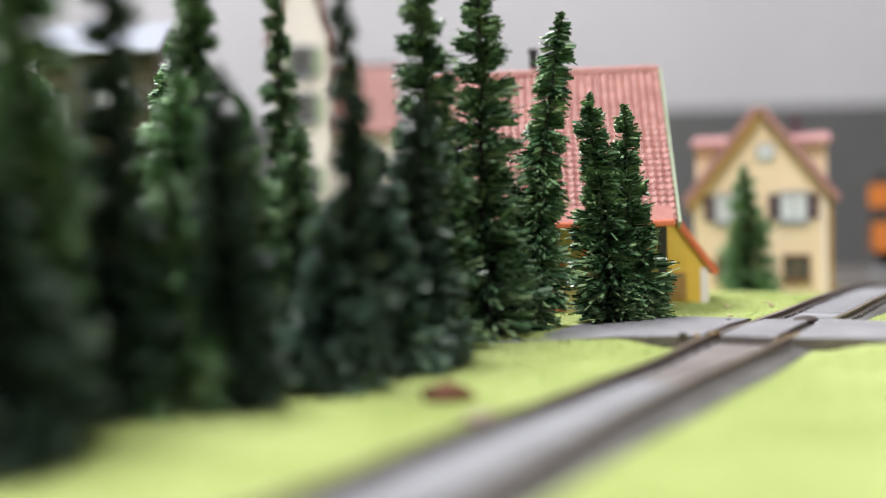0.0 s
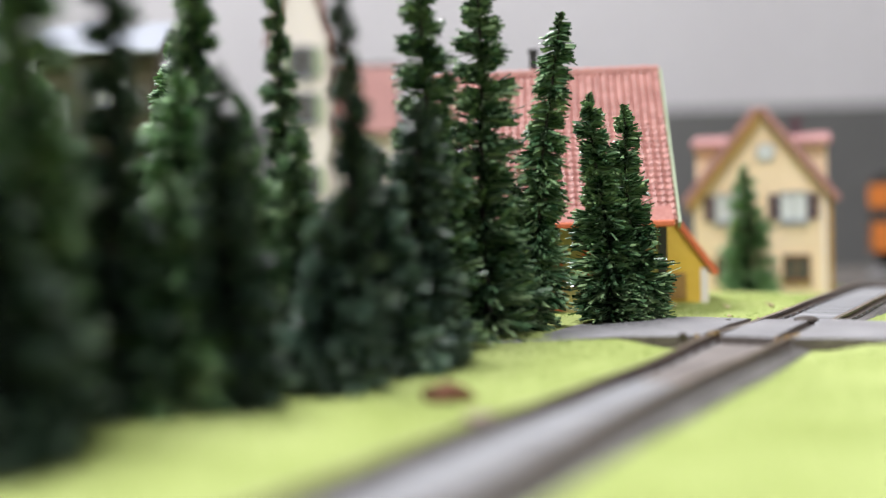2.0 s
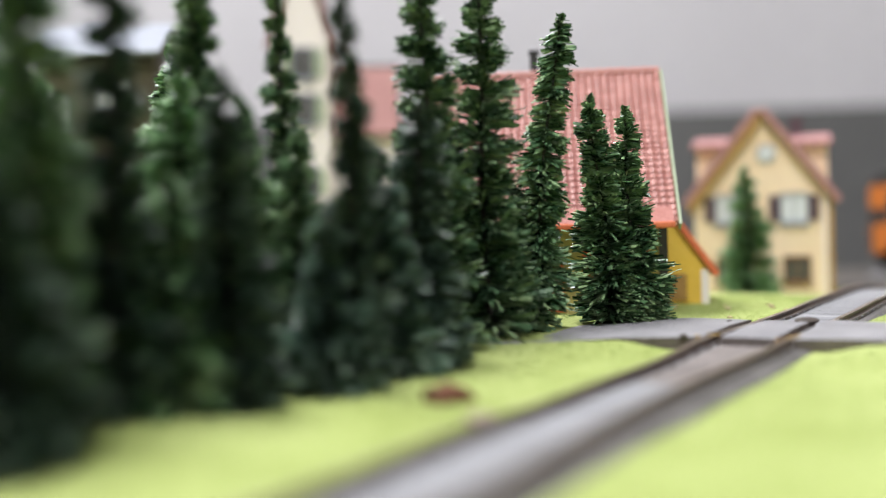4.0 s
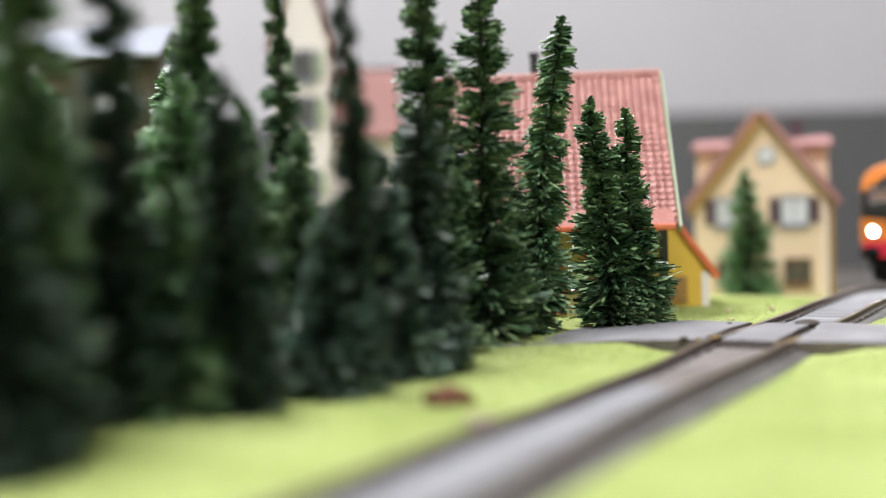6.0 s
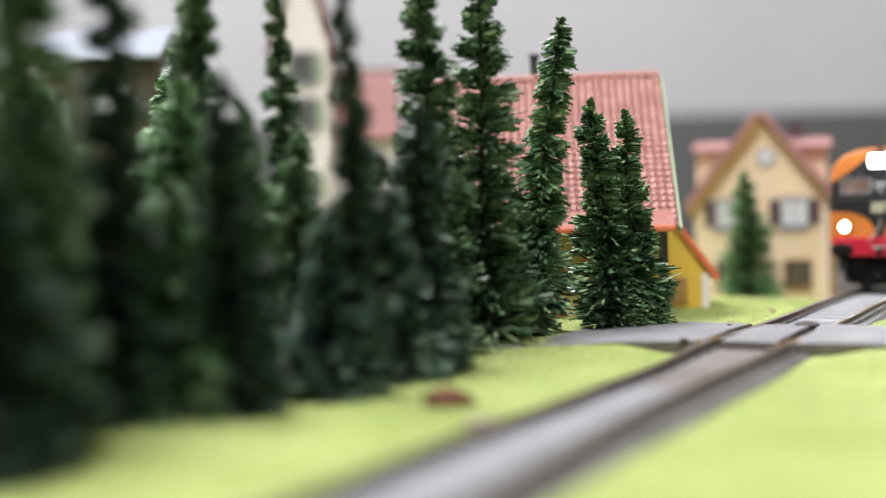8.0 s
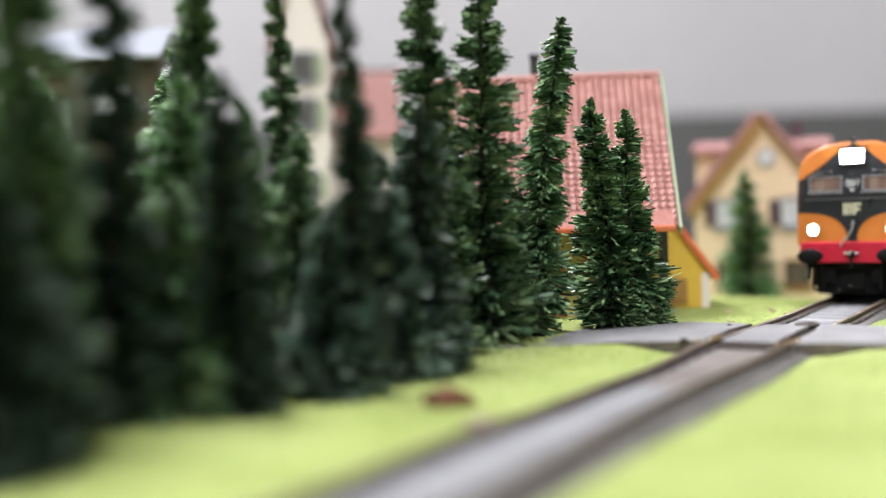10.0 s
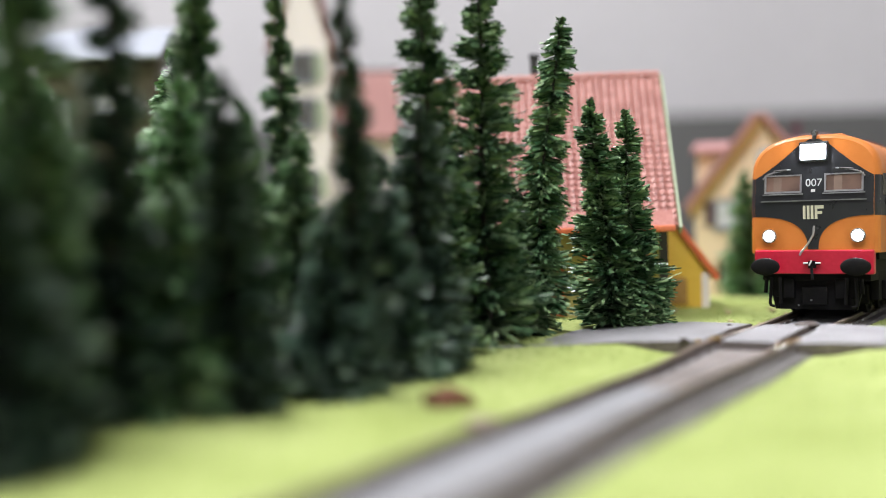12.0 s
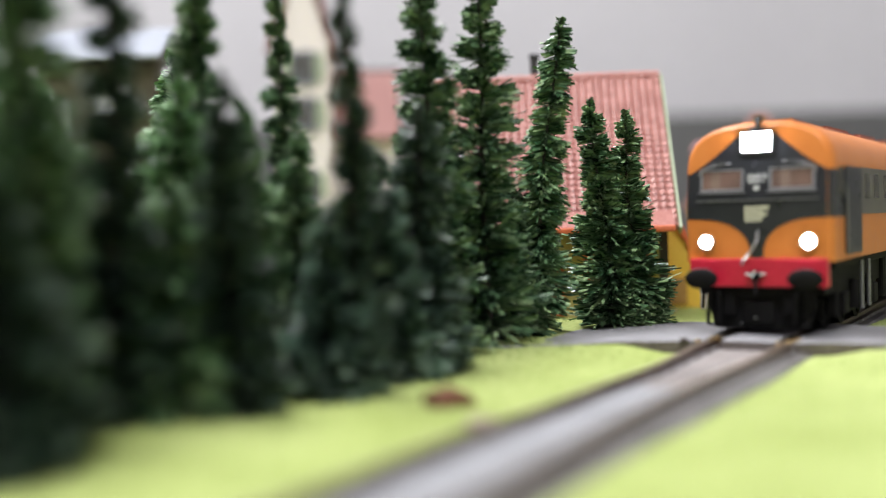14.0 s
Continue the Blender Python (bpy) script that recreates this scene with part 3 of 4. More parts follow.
def red_house():
    """House with the steep red tiled roof behind the pines, with a yellow lean-to."""
    x0, x1, y0, y1 = 2.0, 75.2, 350.0, 420.0
    root = thing("red_roof_house", -28.3, 6.8, -0.95, -4.5, "yellow model house with steep red tiled roof and lean-to", "house")
    root.matrix_world = root.matrix_world @ Matrix.Scale(0.945, 4)
    part("wall", gable_body(x0, x1, y0, y1, 27, 77, True), OLIVE, root, "olive yellow plaster walls")
    ex0, ex1, ey0, ry, ez, rz = -3.0, 78.6, 343.5, 385.0, 26.5, 80.0
    roof = part("roof", slope(((ex0, ey0, ez), (ex1, ey0, ez), (ex1, ry, rz), (ex0, ry, rz)), 1.0), TILE, root, "steep red pantile roof")
    part("rear_slope", slope(((ex1, 2 * ry - ey0, ez), (ex0, 2 * ry - ey0, ez), (ex0, ry, rz), (ex1, ry, rz)), 1.0), TILE, roof)
    bm = rod(bmesh.new(), (ex0, ry, rz + 0.9), (ex1, ry, rz + 0.9), 1.5, n=12)
    for i in range(20):
        rod(bm, (ex0 + 4 * i, ry, rz + 0.9), (ex0 + 4 * i + 0.9, ry, rz + 0.9), 1.8, n=12)
    part("ridge_cap", bm, TILE, roof, "salmon red ridge tiles")
    part("verge_board", slope(((ex1, ey0 - 0.6, ez - 1.2), (ex1 + 0.8, ey0 - 0.6, ez - 1.2), (ex1 + 0.8, ry, rz - 1.0), (ex1, ry, rz - 1.0)), 3.2), VERGE, roof, "pale green verge board")
    bm = boxes((ex0, ex1 - 1.6, ey0 - 6.4, ey0 - 4.0, ez - 0.5, ez + 1.7), bevel=0.6)
    part("eaves_flare", slope(((ex0, ey0 - 5.5, ez + 0.9), (ex1 - 1.8, ey0 - 5.5, ez + 0.9), (ex1 - 1.8, ey0 + 1.9, ez + 5.4), (ex0, ey0 + 1.9, ez + 5.4)), 0.9), TILE, roof, "pale flared eaves course")
    part("eaves_gutter", bm, TILE_LIP, roof, "orange red eaves gutter")
    tiles(roof, (ex0, ey0 - 0.4, ez + 0.9), (ex1 - ex0, 0, 0), (0, (ry - ey0), (rz - ez)), 31, 26, 11, TILE)
    part("corner_post", boxes((x1 - 2.2, x1 + 0.6, y0 - 1.2, y0 + 1.5, -5, 26)), DARK, root, "dark corner post")
    part("chimney", boxes((33, 36, 386, 390, 70, 89), (32.6, 36.4, 385.6, 390.4, 89, 90)), DARK, root, "dark chimney")
    door = part("door", boxes((34, 42, y0 - 0.8, y0 + 0.5, -1, 18), bevel=0.2), TILE_LIP, root, "orange red door")
    part("handle", rod(bmesh.new(), (40.5, y0 - 1.6, 8), (40.5, y0 - 0.8, 8), 0.4), STEEL, door)
    window(root, 15, 14, 10, 11, y0, PANE, WHITE, TILE_LIP)
    window(root, 59, 14, 10, 11, y0, PANE, WHITE, TILE_LIP)
    # lean-to against the gable wall
    lx0, lx1, ly0, ly1 = 75.4, 94.0, 383.0, 425.0
    bm = plate([(lx0, -5), (lx1, -5), (lx1, 10.5), (lx0, 36.5)], ly0, ly1)
    shed = part("lean_to", bm, YELLOW, root, "bright yellow lean-to")
    part("lean_to_roof", slope(((lx1 + 2.4, ly0 - 2, 7.4), (lx1 + 2.4, ly1, 7.4), (lx0, ly1, 37.2), (lx0, ly0 - 2, 37.2)), 2.0), TILE_LIP, shed, "orange red lean-to roof")
    part("lean_to_door", boxes((80, 86.5, ly0 - 0.7, ly0 + 0.4, -1, 8.5), bevel=0.2), OCHRE, shed, "ochre wooden hatch")
    part("corner_trim", boxes((lx1 - 2.4, lx1 + 0.3, ly0 - 0.5, ly0 + 2, -5, 10.0)), IVORY, shed)


def cream_house():
    root = thing("cream_house", 142.3, 480, ground_z(144, 480) - 0.4, -18, "cream model house with pink roof, dormers and shutters", "house")
    part("wall", gable_body(-29, 29, 0, 62, 44, 79.5, False), CREAM, root)
    for s in (-1, 1):
        lo, hi = (s * 32.0, 40.5), (0, 82)
        pts = [(lo[0], -4, lo[1]), (lo[0], 66, lo[1]), (hi[0], 66, hi[1]), (hi[0], -4, hi[1])]
        roof = part("roof", slope(pts if s > 0 else pts[::-1], 2.8), PINKROOF, root, "faded pink tiled roof")
        # ochre band under the roof edge, deeper on the left slope
        deep = 4.6 if s < 0 else 1.2
        edge = [(lo[0] * 0.985, lo[1] + 0.4), (hi[0], hi[1] - 0.2), (hi[0], hi[1] - deep * 1.3), (lo[0] * 0.985, lo[1] - deep)]
        part("roof_edge_band", plate(edge, -3.2, -1.9), OCHRE, roof, "ochre band under the roof edge")
        bm = boxes((s * 21 - 7.5, s * 21 + 7.5, 10, 34, 48, 67))
        dormer = part("dormer", bm, CREAM, root, "cream box dormer")
        part("dormer_roof", slope(((s * 21 - 9.5, 6, 66), (s * 21 + 9.5, 6, 66), (s * 21 + 9.5, 38, 71), (s * 21 - 9.5, 38, 71)), 2.0), PINKROOF, dormer)
    bm = rod(bmesh.new(), (2.5, -0.8, 63), (2.5, 0.4, 63), 4.2, n=24)
    oc = part("round_window", bm, WHITE, root, "round gable window")
    part("pane", rod(bmesh.new(), (2.5, -1.1, 63), (2.5, 0.2, 63), 3.3, n=24), PANE, oc)
    window(root, 14, 38.5, 10, 11.5, 0, PANE, WHITE, PURPLE)
    window(root, -14, 38.5, 10, 11.5, 0, PANE, WHITE, PURPLE)
    window(root, 15, 11.5, 10, 10, 0, DARKPANE, BROWN)
    window(root, -14, 11.5, 10, 10, 0, DARKPANE, BROWN)
    part("corner_trim", boxes((26.2, 27.8, -0.5, 2.5, -2, 44)), IVORY, root)
    # Ochre strip paints in the shading of the side wall at the corner.
    part("side_shade_strip", boxes((27.8, 30.2, -0.4, 2.5, -2, 43)), OCHRE, root, "ochre strip painting the shading of the side wall")
    part("chimney", boxes((13, 18, 30, 35, 64, 79), (12.5, 18.5, 29.5, 35.5, 79, 80.2)), PURPLE, root)


def tall_house():
    root = thing("tall_ivory_house", -84, 569, -14.8, 0, "tall ivory model house with pink roofed wing", "house")
    root.matrix_world = root.matrix_world @ Matrix.Scale(1.355, 4)
    part("wall", gable_body(-1, 20, 0, 40, 101, 134, False), IVORY, root)
    for s in (-1, 1):
        pts = [(9.5 + s * 12.5, -2, 98), (9.5 + s * 12.5, 43, 98), (9.5, 43, 137), (9.5, -2, 137)]
        part("roof", slope(pts if s > 0 else pts[::-1], 1.6), DULLPINK, root)
    wing = part("wing", gable_body(20, 44, 12, 46, 66, 90, True), IVORY, root)
    part("wing_roof", slope(((20.5, 8, 63.5), (46, 8, 63.5), (46, 29, 92), (20.5, 29, 92)), 2.0), DULLPINK, wing)
    part("wing_roof_rear", slope(((46, 50, 63.5), (20.5, 50, 63.5), (20.5, 29, 92), (46, 29, 92)), 2.0), DULLPINK, wing)
    part("ridge_cap", rod(bmesh.new(), (20.5, 29, 93.5), (46, 29, 93.5), 1.4), DARK, wing, "dark ridge")
    for z in (20, 46, 74, 92):
        window(root, 9.5, z, 8, 11, 0, DARKPANE, WHITE, VERGE)
    for z in (16, 34, 52):
        window(root, 32, z, 9, 11, 12, DARKPANE, WHITE)


def white_house():
    root = thing("white_roof_building", -150, 440, -2.9, 0, "dark timber model building with pale bluish white roof", "house")
    part("wall", gable_body(-14, 35, 0, 50, 98, 114, True), TIMBER, root)
    part("roof", slope(((-17.5, -5, 99.5), (38.5, -5, 99.5), (38.5, 25, 115.5), (-17.5, 25, 115.5)), 1.4), WHITE, root, "pale bluish white roof")
    part("rear_slope", slope(((38.5, 55, 99.5), (-17.5, 55, 99.5), (-17.5, 25, 115.5), (38.5, 25, 115.5)), 1.4), WHITE, root)
    for x, z, w, h in ((-9, 77, 14, 10), (17, 84, 11, 11), (-9, 50, 12, 12), (17, 50, 12, 12)):
        window(root, x, z, w, h, 0, PANE, WHITE)


# ---- rolling stock ----
def shell(x0, sections, bottom, shoulder, crown):
    """A body loft: sections of (y, inset, lift); flat sides, a domed roof."""
    bm = bmesh.new()
    rings = []
    for y, inset, rake in sections:
        prof = [(-x0 + inset, z) for z in (bottom, 18.4, 27.6, 31, shoulder - 1)]
        for i in range(17):
            a = math.pi * (1 - i / 16)
            ca, sa = math.cos(a), math.sin(a)
            prof.append(((x0 - inset) * math.copysign(abs(ca) ** 0.72, ca), shoulder + (crown - shoulder - inset * 0.8) * abs(sa) ** 0.86))
        prof += [(x0 - inset, z) for z in (shoulder - 1, 31, 27.6, 18.4, bottom)]
        rings.append([bm.verts.new((x, y + rake * max(0, z - 31), z)) for x, z in prof])
    for p, q in zip(rings, rings[1:]):
        for i in range(len(p) - 1):
            bm.faces.new((p[i], q[i], q[i + 1], p[i + 1]))
        bm.faces.new((p[-1], q[-1], q[0], p[0]))
    bm.faces.new(rings[0])
    bm.faces.new(rings[-1][::-1])
    bmesh.ops.recalc_face_normals(bm, faces=bm.faces)
    return bm


RAKE = 0.13


def raked(bm):
    for v in bm.verts:
        v.co.y += RAKE * max(0, v.co.z - 31)
    return bm


def arc(cx, cz, rx, rz, a0, a1, n=12):
    return [(cx + rx * math.cos(radians(a0 + (a1 - a0) * i / n)), cz + rz * math.sin(radians(a0 + (a1 - a0) * i / n))) for i in range(n + 1)]


def locomotive():
    root = thing("diesel_locomotive", 0, 0, 0, 0, "orange and black model diesel locomotive with lit white headlights", "locomotive")
    sec = [(0.0, 1.3, RAKE), (0.5, 0.6, RAKE), (1.6, 0.0, RAKE), (5.0, 0.0, RAKE * 0.6), (14, 0, 0), (190, 0, 0), (199.5, 0.2, 0), (201, 1.3, 0)]
    body = part("body", shell(17.2, sec, 17.6, 39.5, 50.2), ORANGE, root, "glossy orange body with domed roof", smooth=False)
    for f in body.data.polygons:
        f.use_smooth = abs(f.normal.y) < 0.6 and f.normal.z > 0.05
    body.data.materials.append(BLACK)
    body.data.materials.append(RED)
    for f in body.data.polygons:
        if f.center.y < 10.5 * MM and len(f.vertices) == 4 and abs(f.center.x) > 15 * MM:
            f.material_index = 1 if 27.6 * MM < f.center.z < 39 * MM else 0
    # cab front
    bow = [(14.4 * math.cos(k) ** 0.8, 9.1 * math.sin(k) ** 0.8) for k in (radians(7.5 * i) for i in range(13))]
    lower = [(-15.8, 31), (15.8, 31)] + [(15.8 - x, 18.6 + z) for x, z in bow[::-1]] + [(-15.8 + x, 18.6 + z) for x, z in bow]
    part("front_panel", plate(lower, -0.25, 0.2), BLACK, body, "black lower cab front")
    edge = [(15.8, 31), (15.8, 38.4), (14.0, 39.5), (10.0, 42.3), (6.5, 45.2), (3.9, 47.6), (1.2, 49.0)]
    upper = [(-x, z) for x, z in edge] + edge[::-1]
    part("upper_panel", raked(plate(upper, -0.25, 0.2)), BLACK, body, "black upper cab front")
    for s in (-1, 1):
        xa, xb = sorted((s * 3.5, s * 12.7))
        win = part("windscreen", raked(boxes((xa - 0.5, xb + 0.5, -0.5, 0, 34.2, 34.7), (xa - 0.5, xb + 0.5, -0.5, 0, 38.9, 39.3), (xa - 0.5, xa, -0.5, 0, 34.7, 38.9), (xb, xb + 0.5, -0.5, 0, 34.7, 38.9))), STEEL, body, "silver framed windscreen")
        part("cab_interior", raked(boxes((xa, xb, -0.34, -0.24, 34.7, 38.9))), CABIN, win, "brown cab interior behind the glass")
        xm = (xa + xb) / 2
        part("bulkhead", raked(boxes((xm - 2.6, xm - 0.4, -0.37, -0.25, 34.7, 38.6))), CABINPALE, win, "pale bulkhead seen through the windscreen")
        bm = bmesh.new()
        arch = [(s * 13.6, 38.2), (s * 12.6, 39.4), (s * 9.6, 40.3), (s * 6.0, 40.7)]
        for p, q in zip(arch, arch[1:]):
            rod(bm, (p[0], -0.75, p[1]), (q[0], -0.75, q[1]), 0.2, n=6)
        part("grab_rail", raked(bm), STEEL, win, "silver grab rail above the windscreen")
        part("window_sill", raked(boxes((xa - 0.9, xb + 0.9, -0.8, -0.2, 33.7, 34.0))), STEEL, win, "silver sill line")
        part("wiper", raked(rod(bmesh.new(), (s * 7, -0.8, 40.6), (s * 10.5, -0.8, 40.4), 0.25)), DARK, win)
        bm = plate([(s * (x + 11.8), z) for x, z in arc(0, 22.3, 1.9, 1.9, 0, 345, 23)], -0.9, 0)
        lamp = part("headlight", bm, STEELDIM, body, "round headlight in silver bezel")
        bm = bmesh.new()
        bmesh.ops.create_uvsphere(bm, u_segments=20, v_segments=10, radius=1.42, matrix=Matrix.Translation((s * 11.8, -0.8, 22.3)) @ Matrix.Diagonal((1, 0.5, 1, 1)))
        part("lens", bm, WARMLAMP, lamp, "glowing white lens", smooth=True)
        # buffers
        bm = rod(bmesh.new(), (s * 11.9, -4.0, 13.9), (s * 11.9, 0, 13.9), 1.5, n=14)
        bmesh.ops.create_uvsphere(bm, u_segments=24, v_segments=10, radius=1, matrix=Matrix.Translation((s * 11.9, -4.6, 13.9)) @ Matrix.Diagonal((4.0, 0.9, 2.4, 1)))
        part("buffer", bm, UNDER, root, "black oval buffer", smooth=True)
        bm = rod(bmesh.new(), (s * 11.2, -0.8, 10.8), (s * 11.6, -1.0, 3.2), 0.45)
        rod(bm, (s * 9.0, -0.8, 10.8), (s * 8.6, -1.2, 3.6), 0.45)
        rod(bm, (s * 12.6, -0.6, 10.5), (s * 12.9, -0.8, 6.5), 0.55)
        rod(bm, (s * 11.6, -1.0, 3.2), (s * 10.2, -1.2, 2.8), 0.4)
        part("brake_pipe", bm, UNDER, root, "hanging black brake pipes")
    part("top_light_box", raked(boxes((-3.9, 3.9, -1.1, 2.5, 42.6, 48.3), bevel=0.4)), BLACK, body, "black top light housing")
    part("top_light", raked(boxes((-3.3, 3.3, -1.5, -1.0, 43.4, 47.4), bevel=0.2)), LAMP, body, "glowing white top light")
    part("horn", rod(rod(bmesh.new(), (0, 2.5, 48.5), (0, 2.5, 50.6), 0.6), (0, 1.6, 50.6), (0, 4, 50.9), 0.8), DARK, body)
    part("waist_rail", boxes((-14, 14, -0.7, -0.2, 31.8, 32.15)), STEELDIM, body, "thin grey waist rail")
    part("buffer_beam", boxes((-15.9, 15.9, -0.8, 1.8, 11.8, 18.4), bevel=0.35), RED, body, "red buffer beam")
    bm = boxes((-0.9, 0.9, -2.4, -0.7, 13.4, 15.4), (-2.0, 2.0, -1.6, -0.8, 14.4, 14.9))
    rod(bm, (0, -2.2, 14), (0.3, -2.8, 10.4), 0.4)
    part("coupling_hook", bm, UNDER, root)
    # White rods paint in the highlights of the screw coupling.
    part("coupling_highlight", rod(rod(bmesh.new(), (-2.3, -1.9, 14.8), (2.3, -1.9, 14.9), 0.22), (-0.6, -2.5, 14.2), (0.1, -2.5, 15.6), 0.22), INK, root, "white rods painting the highlights on the coupling")
    bm = bmesh.new()
    pts = [(0.4, -0.7, 25), (0.2, -1.1, 22.5), (-1.0, -1.4, 20.2), (-2.8, -1.3, 18.0), (-3.5, -1.0, 17.0)]
    for a, b in zip(pts, pts[1:]):
        rod(bm, a, b, 0.3)
    part("jumper_hose", bm, STEEL, body, "silver hose on the cab front")
    # number and emblem
    cu = bpy.data.curves.new("number", "FONT")
    cu.body, cu.size, cu.extrude, cu.align_x = "007", 3.0 * MM, 0.05 * MM, "CENTER"
    text = new("number", cu)
    text.data.materials.append(INK)
    text.parent = body
    text.matrix_local = pose(0.2 * MM, 0.25 * MM, 35.9 * MM, 90 - math.degrees(math.atan(RAKE)), 0, 0)
    part("number_plate_bar", raked(boxes((-0.5, 0.6, -0.4, -0.2, 34.3, 35.1))), INK, body)
    bm = boxes(*[(-2.6 + 1.05 * i, -1.9 + 1.05 * i, -0.42, -0.2, 26.9, 30.6) for i in range(4)])
    box(bm, 1.2, 2.9, -0.42, -0.2, 29.7, 30.6)
    box(bm, 1.2, 2.5, -0.42, -0.2, 28.2, 29.0)
    part("emblem", bm, CREAMINK, body, "cream striped emblem")
    # sides
    for s in (-1, 1):
        a, b = sorted((s * 17.1, s * 17.45))
        part("side_band", boxes((a, b, 29.5, 194, 28, 39.5)), GREYSIDE, body, "dark upper side band")
        a, b = sorted((s * 17.2, s * 17.7))
        door = part("cab_door", boxes((a, b, 11.5, 29, 18.8, 39.3)), BLACK, body, "black cab door")
        part("handrail", rod(bmesh.new(), (s * 18.1, 10.4, 19), (s * 18.1, 10.4, 35), 0.22), STEELDIM, door)
        for y in (3.5,):
            part("side_window", boxes((a, b, y + 2.2, y + 5.0, 33, 39)), DARKPANE, body)
        a, b = sorted((s * 17.3, s * 17.75))
        for y in (34, 46, 60, 90, 120, 150):
            part("side_window", boxes((a, b, y, y + 5.5, 32, 38)), DARKPANE, body)
        for y in (68, 92, 116):
            part("equipment_box", boxes((*sorted((s * 10, s * 15.5)), y, y + 20, 4.5, 15.8), bevel=0.5), UNDER, root, "black equipment box under the frame")
            part("box_step", boxes((*sorted((s * 15.2, s * 16.2)), y + 4, y + 12, 6.0, 6.6)), STEELDIM, root)
    part("roof_panel", boxes((-6.8, 6.8, 9, 40, 47.6, 50.8), bevel=1.0), ORANGE, body, "raised orange roof panel")
    for y0, y1 in ((42, 74), (84, 112), (122, 150)):
        vent = part("roof_vent", boxes((-7.2, 7.2, y0, y1, 47.8, 50.6), bevel=0.6), GRILLE, body, "red brown roof vent")
        for i in range(int((y1 - y0 - 4) / 3)):
            part("slat", boxes((-6.4, 6.4, y0 + 2.4 + 3 * i, y0 + 3.8 + 3 * i, 50.4, 51.2)), GRILLE, vent)
    for y in range(16, 190, 13):
        for s in (-1, 1):
            bm = bmesh.new()
            bmesh.ops.create_uvsphere(bm, u_segments=8, v_segments=5, radius=0.45, matrix=Matrix.Translation((s * 10.8, y, 48.0)))
            part("lifting_eye", bm, ORANGE, body)
    part("underframe", boxes((-14.5, 14.5, 2.0, 199.5, 9.8, 17.4), (-16.0, 16.0, 6.0, 198, 15.6, 17.5), (-9, 9, 9.0, 11, 4.2, 10), bevel=0.3), UNDER, root, "black underframe")
    guard = part("front_guard", plate([(-12.4, 11.9), (12.4, 11.9), (11.9, 6.0), (10.9, 1.9), (-10.9, 1.9), (-11.9, 6.0)], 2.2, 3.6), UNDER, root, "black plate under the buffer beam")
    for x0, x1, z0, z1 in ((-8.5, -5.5, 5, 10.5), (5.5, 8.5, 5, 10.5), (-3.4, 3.4, 3.2, 8.2), (-10.6, -9.4, 2.2, 5.4), (9.4, 10.6, 2.2, 5.4)):
        part("bracket", boxes((x0, x1, 0.9, 2.4, z0, z1), bevel=0.25), UNDER, guard)
    part("hose_tip", boxes((-1.2, -0.6, 0.6, 1.0, 4.3, 4.8), (-4.5, -4.1, 0.6, 1.0, 2.9, 3.3), bevel=0.1), STEELDIM, guard, "pale hose tips")
    for s in (-1, 1):
        for y in (34, 43, 70):
            part("side_strut", rod(bmesh.new(), (s * 16.4, y, 16.4), (s * 16.4, y, 4.4), 0.5, n=8), STEELDIM, root, "dull grey strut beside the bogie")
    axles = []
    for c in (38, 165):
        bm = boxes((-14.6, -12.2, c - 25, c + 25, 4, 12.5), (12.2, 14.6, c - 25, c + 25, 4, 12.5), (-12, 12, c - 26, c - 23, 3, 8.5), (-12, 12, c + 23, c + 26, 3, 8.5), (-9, 9, c - 4, c + 4, 6, 10.5), bevel=0.4)
        for s in (-1, 1):
            for y in (-18, 0, 18):
                box(bm, *sorted((s * 14.2, s * 15.8)), c + y - 2.8, c + y + 2.8, 4.2, 9.5, bevel=0.4)
            for y in (-9, 9):
                rod(bm, (s * 15.2, c + y, 5.0), (s * 15.2, c + y, 12.0), 1.5, n=10)
        bogie = part("bogie", bm, UNDER, root, "black three-axle bogie")
        for y in (-18, 0, 18):
            bm = rod(bmesh.new(), (-11, 0, 0), (11, 0, 0), 1.0)
            for s in (-1, 1):
                rod(bm, (s * 8.0, 0, 0), (s * 10.6, 0, 0), 6.2, n=24)
                rod(bm, (s * 7.4, 0, 0), (s * 8.0, 0, 0), 6.9, n=24)
                for k in range(6):
                    a = k * math.pi / 3
                    rod(bm, (s * 10.8, 1.2 * math.cos(a), 1.2 * math.sin(a)), (s * 10.8, 5 * math.cos(a), 5 * math.sin(a)), 0.5, n=6)
            wheel = part("wheelset", bm, UNDER, bogie)
            axles.append((wheel, c + y))
    return root, axles


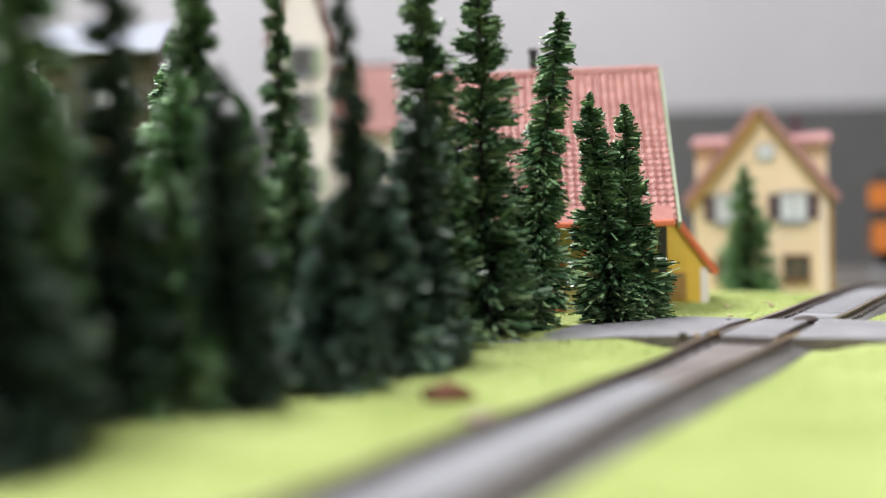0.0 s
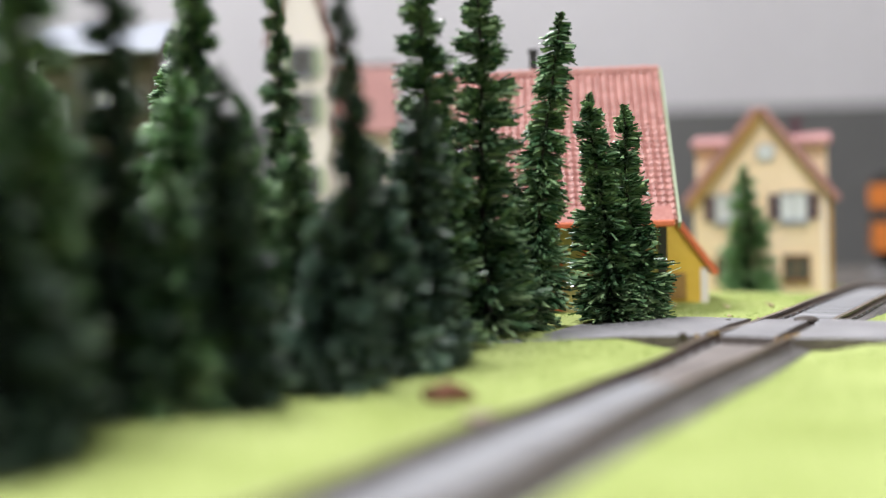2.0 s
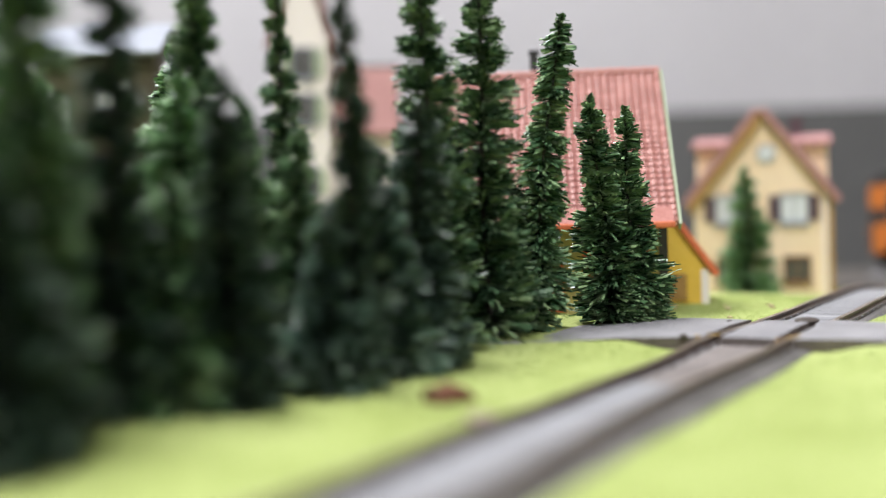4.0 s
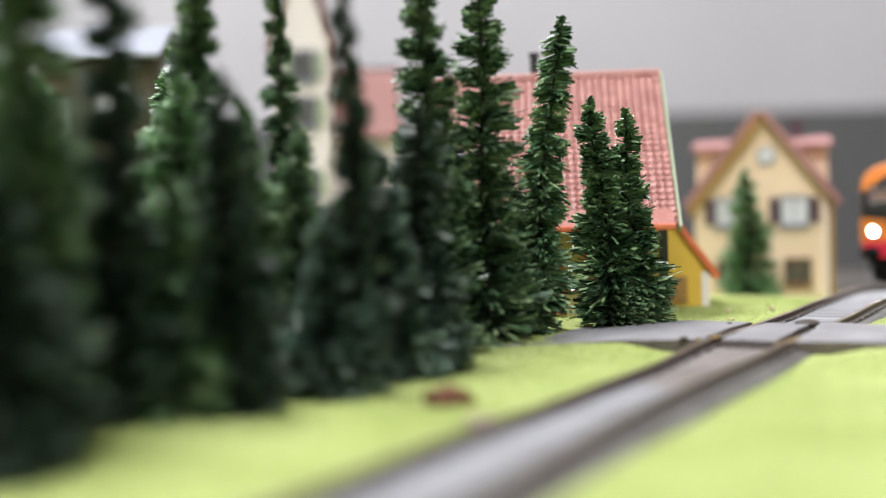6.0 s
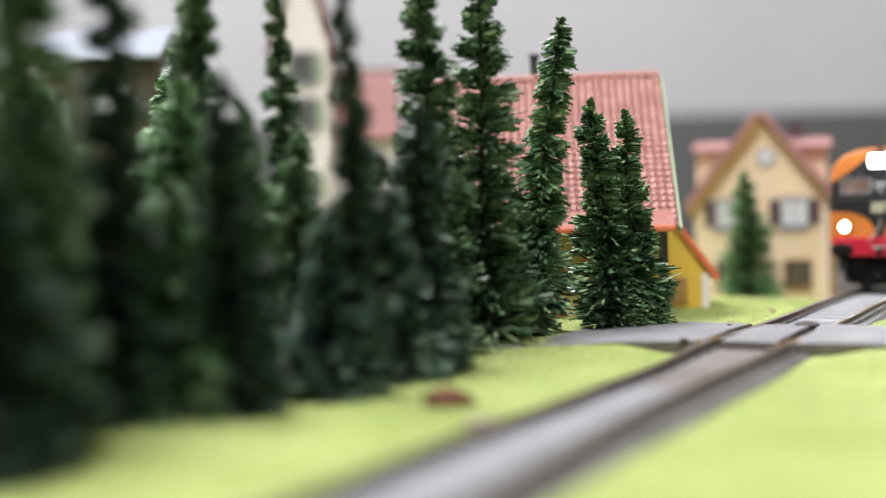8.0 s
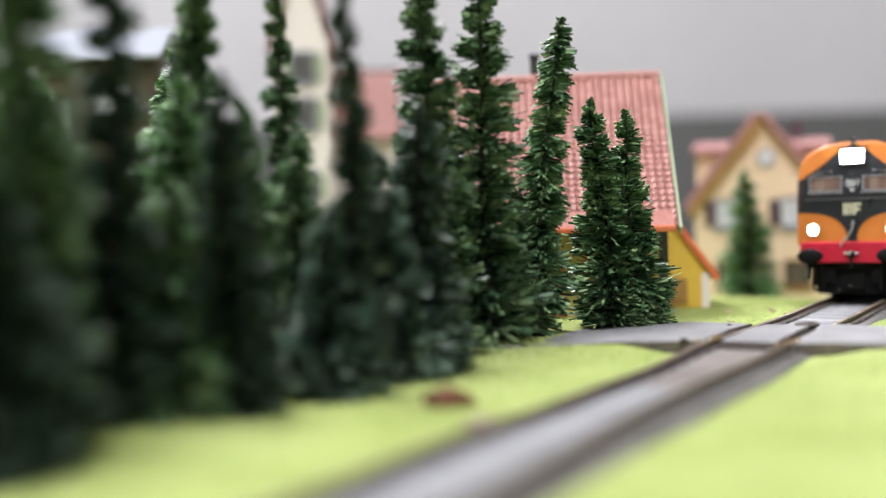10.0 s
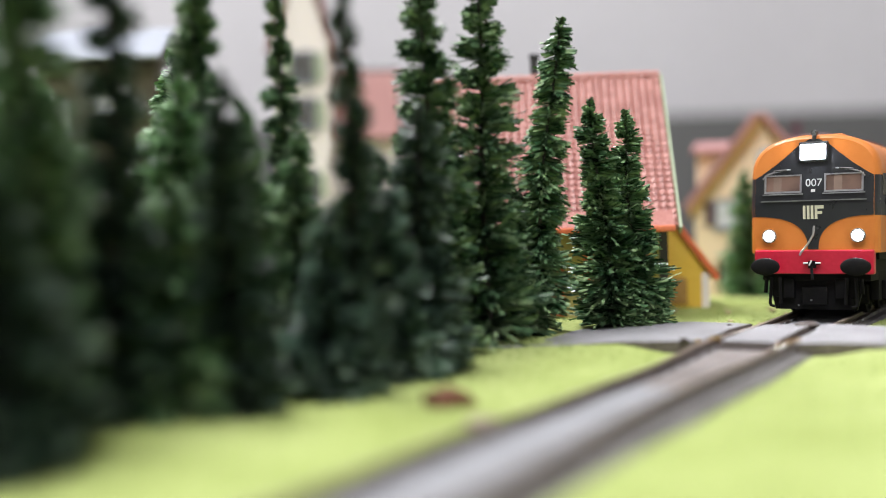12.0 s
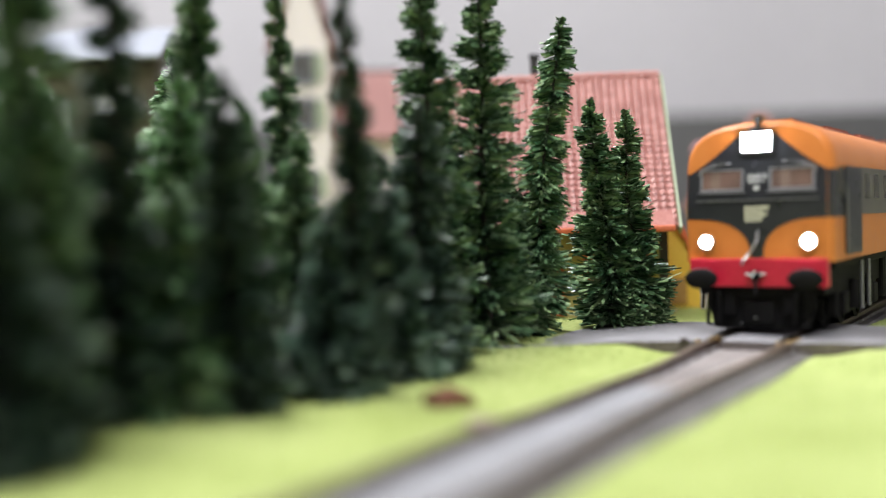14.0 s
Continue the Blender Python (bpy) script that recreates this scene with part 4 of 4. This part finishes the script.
def carriage():
    """An orange and black carriage standing far behind the curve."""
    root = thing("passenger_carriage", 255.3, 602, -11, -32.1, "orange and black model carriage with dark roof", "carriage")
    body = part("body", shell(15.5, [(0, 0.8, 0), (1, 0, 0), (130, 0, 0), (131, 0.8, 0)], 11, 47, 57), DARK, root, "black carriage body and roof")
    for s in (-1, 1):
        for z0, z1, mat in ((10.5, 27, ORANGE), (36, 47, ORANGE)):
            part("side_panel", boxes((*sorted((s * 15.0, s * 15.8)), 1, 130, z0, min(z1, 47))), mat, body, "orange side panel")
    part("end_panel", boxes((-13.5, 14.5, -0.4, 0.4, 10.5, 27)), ORANGE, body, "orange end panel")
    part("end_panel", boxes((-15, 14.5, -0.4, 0.4, 35.5, 48.5)), ORANGE, body, "orange end panel")
    part("underframe", boxes((-12, 12, 2, 128, 5, 11.5)), UNDER, root)
    for y in (20, 32, 100, 112):
        bm = rod(bmesh.new(), (-11, y, 6), (11, y, 6), 1)
        for s in (-1, 1):
            rod(bm, (s * 8, y, 6), (s * 10.5, y, 6), 6, n=20)
        part("wheelset", bm, UNDER, root)
    tr = thing("siding_track", 255.3, 602, -11, -32.1, "short brown siding rails on dark sleepers", "track")
    part("bed", boxes((-16, 16, -5, 140, -6, -1.2)), BALLAST, tr)
    for s in (-1, 1):
        part("rail", boxes((s * 8.75 - 0.6, s * 8.75 + 0.6, -5, 140, -1.3, -0.1)), RAILSIDE, tr)


# ---- small things ----
def clump(name, x, y, r, seed, mat, label, category, flat=0.45):
    bm = bmesh.new()
    bmesh.ops.create_icosphere(bm, subdivisions=2, radius=1)
    for v in bm.verts:
        k = 1 + 0.45 * noise.noise(v.co * 1.7 + Vector((seed, 0, 0)))
        v.co = Vector((v.co.x * r * k, v.co.y * r * 0.7 * k, v.co.z * r * flat * k))
    ob = part(name, bm, mat, None, "", smooth=False)
    ob.location = (x * MM, y * MM, (ground_z(x, y) + r * flat * 0.35) * MM)
    return tagged(ob, label, category)


def litter():
    clump("debris_clump", 0.0, 187, 4.6, 1, DEBRIS, "dried reddish brown clump on the grass", "debris", 0.5)
    clump("straw_clump", 5.6, 169.5, 2.6, 7, STRAW, "pale dusty clump beside the rail", "debris", 0.35)
    for x, y, r in ((54.3, 245.0, 1.0), (72.0, 272.0, 0.7)):
        ob = clump("road_chip", x, y, r, 21, RAILBED, "small dark chip lying on the road", "chip", 0.4)
        ob.location.z = 0.55 * MM
    rnd = random.Random(5)
    for i in range(16):
        x, y = rnd.uniform(62, 105), rnd.uniform(296, 350)
        ob = clump("grit", x, y, rnd.uniform(0.4, 1.0), i, PEBBLE, "tiny pale grit on the grass", "grit", 0.6)
        ob["group"] = "grit on the grass"


def grass_fibres():
    """Short flock fibres standing on the grass where it comes near."""
    rnd = random.Random(9)
    verts, faces = [], []
    while len(faces) < 60000:
        x, y = rnd.uniform(-70, 190), rnd.uniform(95, 400)
        if abs(x / y) > 0.5:
            continue
        s = along(x, y)
        across = (x - START[0]) * math.cos(TURN) - (y - START[1]) * math.sin(TURN)
        if -12.0 + 1.2 * noise.noise((s * 0.15, 4, 1)) < across < 12.8 + 1.6 * noise.noise((s * 0.15, 0, 1)) or (-4 < s + across * 0.12 < 40 and -60 < across < 96):
            continue
        z = ground_z(x, y) + 0.5 * noise.noise((x * 0.03, y * 0.03, 0)) - 0.35
        h, a = rnd.uniform(0.25, 0.6), rnd.uniform(0, 6.28)
        lx, ly = rnd.gauss(0, 0.4), rnd.gauss(0, 0.4)
        w = 0.12
        n = len(verts)
        verts += [((x - w * math.cos(a)) * MM, (y - w * math.sin(a)) * MM, z * MM), ((x + w * math.cos(a)) * MM, (y + w * math.sin(a)) * MM, z * MM), ((x + lx) * MM, (y + ly) * MM, (z + h) * MM)]
        faces.append((n, n + 1, n + 2))
    me = bpy.data.meshes.new("grass")
    me.from_pydata(verts, [], faces)
    me.materials.append(FIBRE)
    tagged(new("grass", me), "short lime green static grass fibres", "grass", kind="stuff")


def track_pose(front):
    """The locomotive's pose with its cab front at that distance, its rear bogie on the track behind."""
    a, b = Vector(track(front)[:3]), Vector(track(front + 165)[:3])
    d = (b - a).normalized()
    head = math.atan2(d.x, d.y)
    tilt = math.asin(d.z)
    return Matrix.Translation(a * MM) @ Matrix.Rotation(-head, 4, "Z") @ Matrix.Rotation(tilt, 4, "X")


FRONT = [(0.0, 376), (1.0, 352), (2.0, 328), (3.0, 303), (4.0, 270), (5.0, 238.5), (5.5, 226.0), (6.0, 212.9), (6.5, 199.4), (7.0, 185.7), (7.5, 172.7), (8.0, 159.9),
         (8.75, 142.0), (9.5, 124.8), (10.5, 101.3), (11.0, 88.5), (11.5, 75.4), (12.0, 62.3), (12.5, 49.6), (13.0, 36.6), (13.5, 23.0), (14.0, 8.4)]


def travelled(t):
    for (t0, s0), (t1, s1) in zip(FRONT, FRONT[1:]):
        if t <= t1:
            return s0 + (s1 - s0) * (t - t0) / (t1 - t0)
    return FRONT[-1][1]


room()
ground()
railway()
crossing()
forest()
red_house()
cream_house()
tall_house()
white_house()
LOCO, AXLES = locomotive()
carriage()
litter()
grass_fibres()


def motions():
    walk(LOCO, [(t, track_pose(s)) for t, s in FRONT])
    for wheel, y in AXLES:
        rows = []
        for i in range(57):
            t = i * 0.25
            turn = math.degrees((travelled(0) - travelled(t)) / 6.2)
            rows.append((t, pose(0, y * MM, 6.3 * MM, turn, 0, 0)))
        walk(wheel, rows)


motions()
